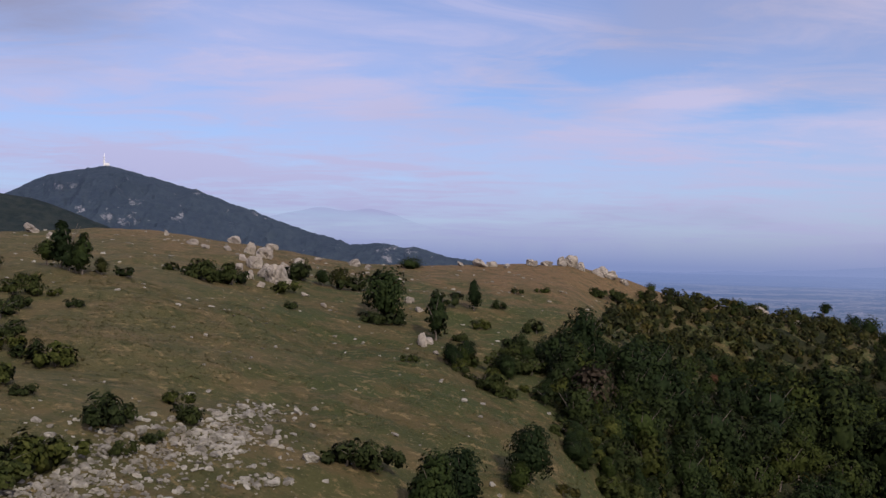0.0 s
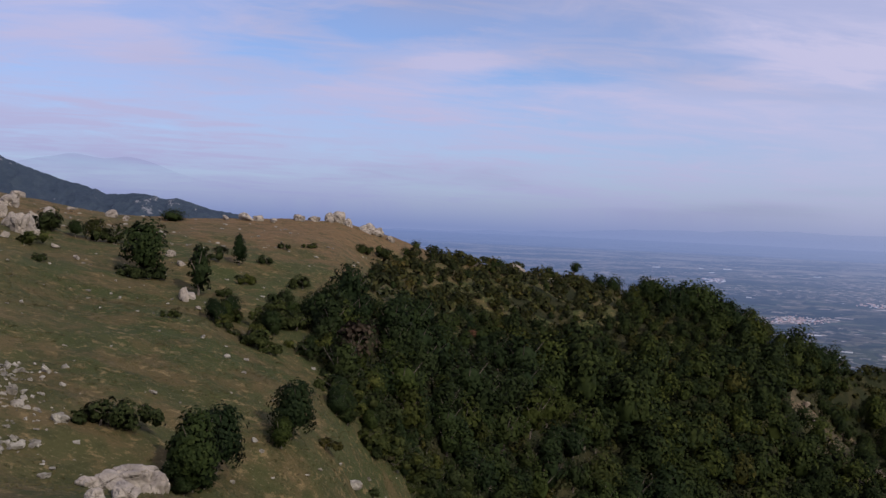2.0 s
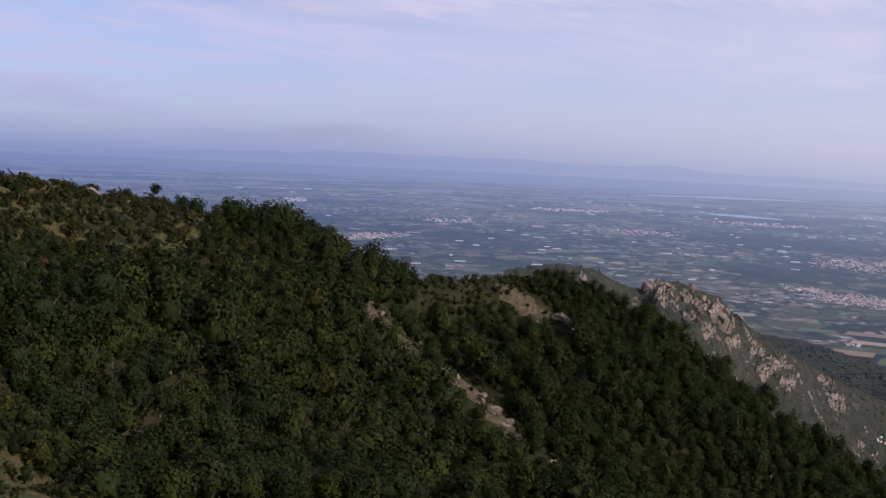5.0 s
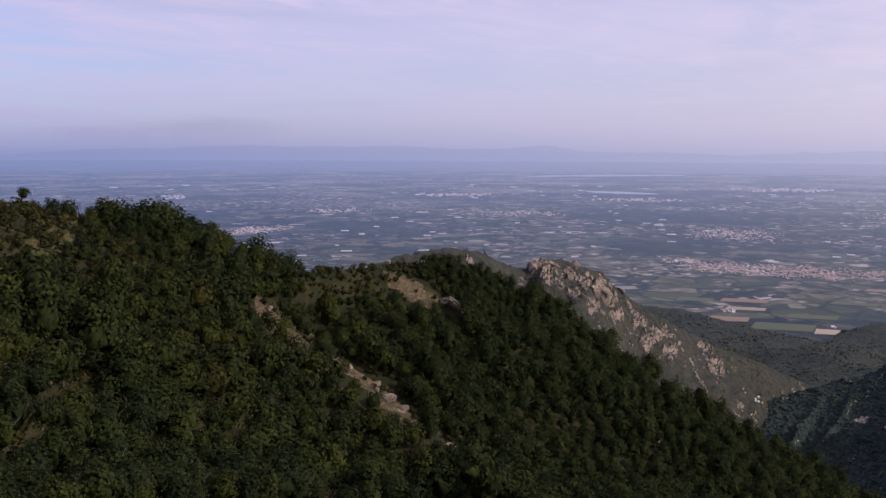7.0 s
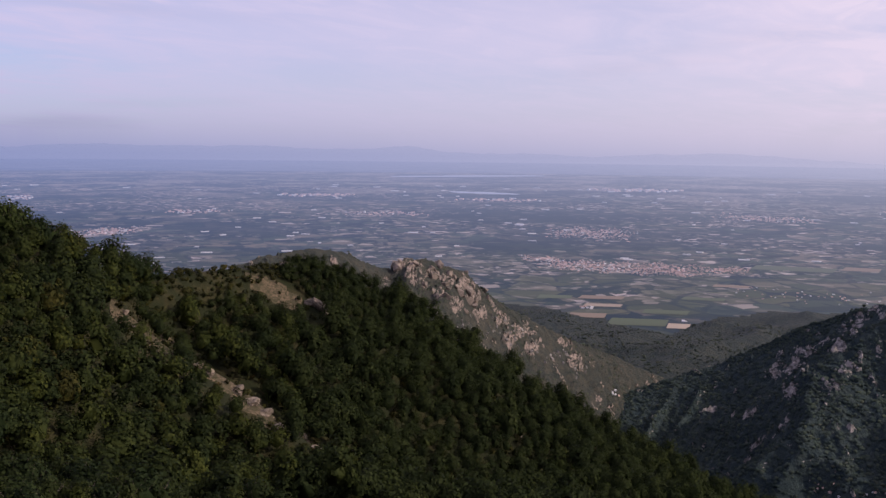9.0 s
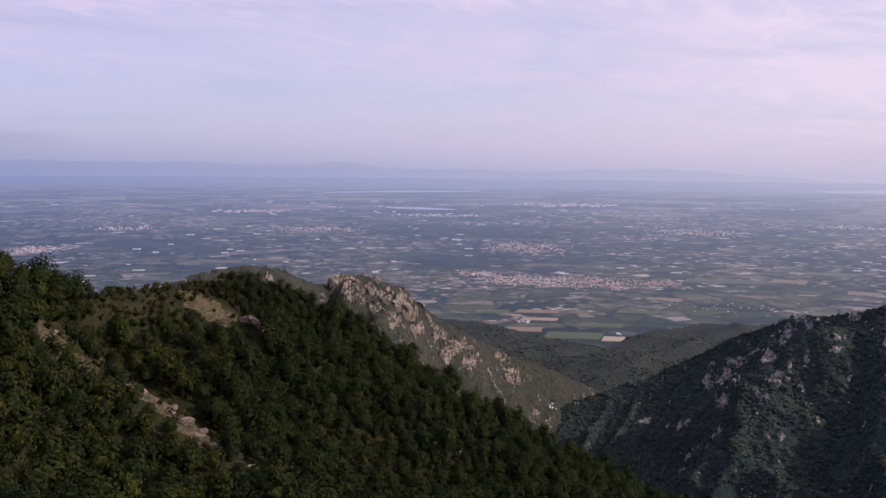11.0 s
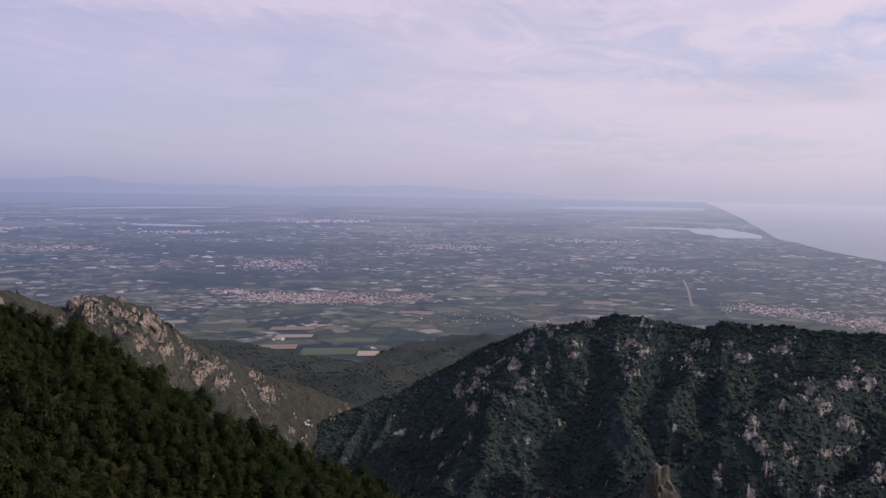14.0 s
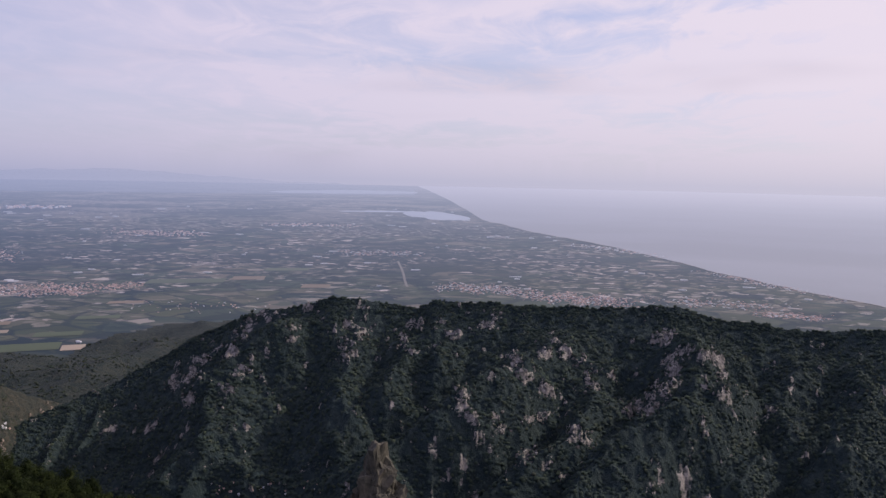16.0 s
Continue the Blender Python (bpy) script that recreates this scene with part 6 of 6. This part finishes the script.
def build_plain():
    rng = np.random.default_rng(44)
    roofs = "distant village of pink clay roofs and cream walls"
    for az, el, da, de, n, s, sl, wh in (
        (33.8, -4.92, 2.0, 0.18, 170, 3.2, 0.05, 0.25), (38.4, -3.85, 2.2, 0.10, 90, 4.5, 0.0, 0.5), (49.4, -3.95, 2.4, 0.12, 110, 4.2, 0.0, 0.2), (61.6, -4.95, 2.6, 0.30, 330, 2.8, -0.02, 0.15),
        (58.7, -6.5, 1.3, 0.14, 110, 2.4, -0.05, 0.3), (62.0, -6.85, 3.2, 0.30, 420, 2.3, -0.02, 0.15), (66.2, -6.9, 2.2, 0.32, 330, 2.3, 0.0, 0.05), (69.4, -6.8, 1.4, 0.18, 110, 2.2, 0.0, 0.05),
        (71.2, -3.82, 2.9, 0.15, 260, 4.0, -0.03, 0.2), (90.2, -6.9, 3.0, 0.26, 330, 2.3, -0.04, 0.35), (95.8, -7.3, 3.6, 0.30, 420, 2.3, -0.05, 0.15), (104, -7.2, 4.0, 0.25, 160, 2.4, 0.0, 0.4), (98.0, -4.4, 3.0, 0.1, 70, 4.0, -0.1, 0.6),
        (64, -2.4, 3.0, 0.07, 120, 8.0, 0.0, 0.4), (45.5, -2.9, 2.4, 0.07, 90, 7.0, 0.0, 0.4), (56, -3.1, 2.5, 0.07, 90, 6.5, 0.0, 0.3), (106.5, -6.0, 4.0, 0.12, 120, 2.8, -0.15, 0.5), (29.4, -2.98, 0.6, 0.12, 60, 5.5, 0.0, 0.95), (107.6, -7.65, 2.2, 0.16, 170, 2.3, 0.0, 0.25), (80, -3.3, 3.0, 0.1, 120, 5.0, 0.0, 0.4), (84, -4.9, 3.0, 0.15, 110, 3.4, 0.0, 0.4),
    ):
        settlement("village", roofs, az, el, da, de, n, s, rng, sl, wh)
    settlement("hamlet", "few pale farm buildings on the valley fields", 61.4, -9.25, 0.5, 0.1, 7, 3.2, rng, 0, 0.7)
    settlement("hamlet", "few pale farm buildings on the valley fields", 67.1, -9.85, 0.3, 0.06, 3, 3.5, rng, 0, 0.9)
    settlement("hamlet", "scattered pale houses by the foot of the hills", 73.5, -8.0, 4.0, 0.4, 34, 2.0, rng, 0, 0.5)
    settlement("hamlet", "small pale hamlet among trees in the valley", 77.6, -18.3, 3.6, 0.35, 22, 1.0, rng, 0, 0.5, True)
    settlement("hamlet", "pale quarry buildings at the foot of the spur", 63.3, -14.1, 0.4, 0.2, 5, 1.7, rng, 0, 0.6, True)
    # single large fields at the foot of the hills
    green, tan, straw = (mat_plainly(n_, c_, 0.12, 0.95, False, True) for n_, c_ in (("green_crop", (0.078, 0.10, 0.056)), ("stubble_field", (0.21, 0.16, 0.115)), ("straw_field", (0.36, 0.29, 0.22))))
    for az, el, da, de, mat, word in (
        (61.4, -9.72, 2.2, 0.28, tan, "brown ploughed"), (64.3, -10.0, 3.4, 0.42, green, "green"), (66.7, -10.12, 1.3, 0.30, straw, "pale stubble"), (62.2, -8.65, 2.6, 0.20, tan, "brown ploughed"), (65.9, -9.35, 2.6, 0.24, green, "green"),
        (62.3, -9.1, 2.2, 0.18, straw, "pale stubble"), (72.7, -6.55, 4.4, 0.26, green, "green"), (76.3, -6.4, 1.9, 0.20, tan, "brown ploughed"), (80.2, -6.87, 1.7, 0.20, tan, "brown ploughed"), (68.0, -8.5, 2.4, 0.16, green, "green"),
        (59.5, -8.7, 2.0, 0.20, green, "green"), (69.5, -7.7, 2.0, 0.14, tan, "brown ploughed"), (78.5, -5.9, 2.6, 0.16, green, "green"),
    ):
        u = np.array([[-0.5, -0.5], [0.5, -0.42], [0.56, 0.5], [-0.40, 0.46]])
        a, q = az + u[:, 0] * da, reach(el + u[:, 1] * de)
        V = np.stack([q * np.sin(np.radians(a)), q * np.cos(np.radians(a)), lowland(q) + 0.8], -1)
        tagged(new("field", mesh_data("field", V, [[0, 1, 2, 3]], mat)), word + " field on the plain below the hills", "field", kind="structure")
    # sheds and glasshouses
    V, F = [], []
    for k in range(170):
        az, el = rng.uniform(26, 110), -2.3 - 4.6 * rng.uniform() ** 1.5
        if el > np.interp(az, [k2[0] for k2 in COAST], [k2[1] for k2 in COAST]) - 0.15 and az > 85:
            continue
        r = float(reach(el))
        v, walls, roof = house_arrays(r * math.sin(radians(az)), r * math.cos(radians(az)), float(lowland(r)), rng.uniform(2, 5), rng.uniform(4, 18), 2.0, radians(-az) + 1.57 + rng.normal() * 0.15)
        F += [tuple(i + len(V) for i in f) for f in walls + roof]
        V += v
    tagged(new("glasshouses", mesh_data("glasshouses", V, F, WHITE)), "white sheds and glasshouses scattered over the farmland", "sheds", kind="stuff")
    el = np.linspace(-5.35, -6.85, 14)
    az = 85.1 + 0.55 * (el + 5.35) / -1.5 + 0.03 * np.sin(el * 5)
    rr = reach(el)
    side = 3.5 / rr * 57.3
    V = np.concatenate([np.stack([rr * np.sin(np.radians(az + q)), rr * np.cos(np.radians(az + q)), lowland(rr) + 0.6], -1) for q in (-side, side)])
    tagged(new("road", mesh_data("road", V, grid_faces(2, 14), ROAD_HAZE)), "pale straight road across the farmland", "road", kind="structure")
    # copses and hedges
    VV, FF, n = [], [], 0
    iv, jf = ico(1)
    A = rng.uniform(24, 112, 2600)
    D = 1150 + 420 * rng.uniform(size=2600) ** 1.2
    X, Y = D * np.sin(np.radians(A)), D * np.cos(np.radians(A))
    Z = ground_z(A, D)
    keep = fbm(X / 130, Y / 130, 3, 14) + 0.35 * rng.normal(size=2600) > 0.22
    for x, y, z in zip(X[keep], Y[keep], Z[keep]):
        s = rng.uniform(1.0, 2.6)
        P = iv * (1 + 0.25 * rng.normal(size=(len(iv), 1)).clip(-1, 1)) * [s * rng.uniform(0.9, 2.2), s * rng.uniform(0.9, 2.2), s * 0.75]
        VV.append(P + [x, y, z + 0.2 * s])
        FF.append(jf + n)
        n += len(P)
    me = mesh_data("copses", np.concatenate(VV), np.concatenate(FF), VALLEY_BUSH)
    set_lie(me, np.tile(iv * 0.7 + [0, 0, 0.7], (len(VV), 1)))
    set_tone(me, np.repeat(rng.uniform(size=len(VV)), [len(v) for v in VV]))
    tagged(new("copses", me), "dark green hedges and copses between the fields", "copse", kind="stuff")
    # scrub over the spur and the east mountain
    for which, lo, hi, count, near in (("east", 58, 116, 42000, 430), ("crest", 58, 116, 2600, 12), ("spur", 46, 68, 9000, 330), ("valley", 54, 90, 10000, 0)):
        VV, FF, lies, n = [], [], [], 0
        az = rng.uniform(lo, hi, count)
        if which == "valley":
            r = np.sqrt(rng.uniform(420 ** 2, 1700 ** 2, count))
            az, r = az[r < foothill_edge(az) - 10], r[r < foothill_edge(az) - 10]
            z = ground_z(az, r)
        else:
            hill_name = "east" if which == "crest" else which
            keys = RANGES[hill_name][0]
            r = curve(az, keys, 1) + rng.uniform(-near, 6, count)
            z = range_z(hill_name, az, r)
        x, y = r * np.sin(np.radians(az)), r * np.cos(np.radians(az))
        dens = fbm(x / 40, y / 40, 3, 52)
        slope = np.zeros((len(az), 3))
        slope[:, 2] = 1.0
        if which != "valley":
            shape = RANGES[hill_name]

            def level(px_, py_):
                return mountain_base(np.degrees(np.arctan2(px_, py_)), np.hypot(px_, py_), *shape)[0]

            slope[:, 0], slope[:, 1] = (level(x - 4, y) - level(x + 4, y)) / 8, (level(x, y - 4) - level(x, y + 4)) / 8
            slope /= np.linalg.norm(slope, axis=1)[:, None]
        bare = rock_map(hill_name, az, r, z) if which != "valley" else 0 * z
        for k in range(len(az)):
            if bare[k] > 0.45 and rng.uniform() < 0.85:
                continue
            if dens[k] + 0.3 * rng.normal() < (0.05 if which == "spur" else -0.8 if which == "east" else -0.25) or z[k] < FLOOR_Z - 16:
                continue
            s = rng.uniform(0.9, 2.0) * (0.7 if which == "spur" else 1.0)
            P = iv * (1 + 0.28 * rng.normal(size=(len(iv), 1)).clip(-1, 1)) * [s, s, s * (0.5 if which == "crest" else 0.85)]
            VV.append(P + [x[k], y[k], z[k] + 0.35 * s])
            lies.append(iv * 0.32 + slope[k])
            FF.append(jf + n)
            n += len(P)
        name, words = WOODS[which]
        me = mesh_data(name, np.concatenate(VV), np.concatenate(FF), VALLEY_BUSH if which in ("valley", "spur") else CLUMP)
        set_lie(me, np.concatenate(lies))
        set_tone(me, np.repeat(rng.uniform(size=len(VV)), [len(v) for v in VV]))
        tagged(new(name, me), words, "woodland", kind="stuff")


WOODS = {
    "east": ("mountain_wood", "dark oak scrub clinging to the steep mountainside"), "crest": ("crest_scrub", "low dark bushes along the mountain crest"),
    "spur": ("spur_scrub", "sparse dark scrub between the rocks of the spur"), "valley": ("valley_wood", "olive-green woods on the valley floor"),
}
build_plain()


def build_mast():
    """The transmitter on the western summit."""
    az = -19.3
    r = float(curve(az, WEST_CREST, 1))
    x, y = r * math.sin(radians(az)), r * math.cos(radians(az))
    z = float(range_z("west", az, r))
    base = new("radio_mast")
    base.location = (x, y, z)
    tagged(base, "slim white radio mast on the mountain summit", "mast")
    v, f = tube([(0, 0, -4), (0, 0, 14), (0, 0, 14.1), (0, 0, 30)], [2.0, 1.6, 1.0, 0.4], 10)
    part("pole", mesh_data("pole", v, f, METAL, True), base)
    for zz in (8, 13, 19):
        v, f = tube([(0, 0, zz), (0, 0, zz + 0.1), (0, 0, zz + 1.4), (0, 0, zz + 1.5)], [1.2, 2.8, 2.8, 1.2], 12)
        part("platform", mesh_data("platform", v, f, METAL), base)
    v, w_, r_ = house_arrays(7, 0, 0, 5, 7, 5, 0.4)
    part("hut", mesh_data("hut", v, w_ + r_, METAL), base)


build_mast()
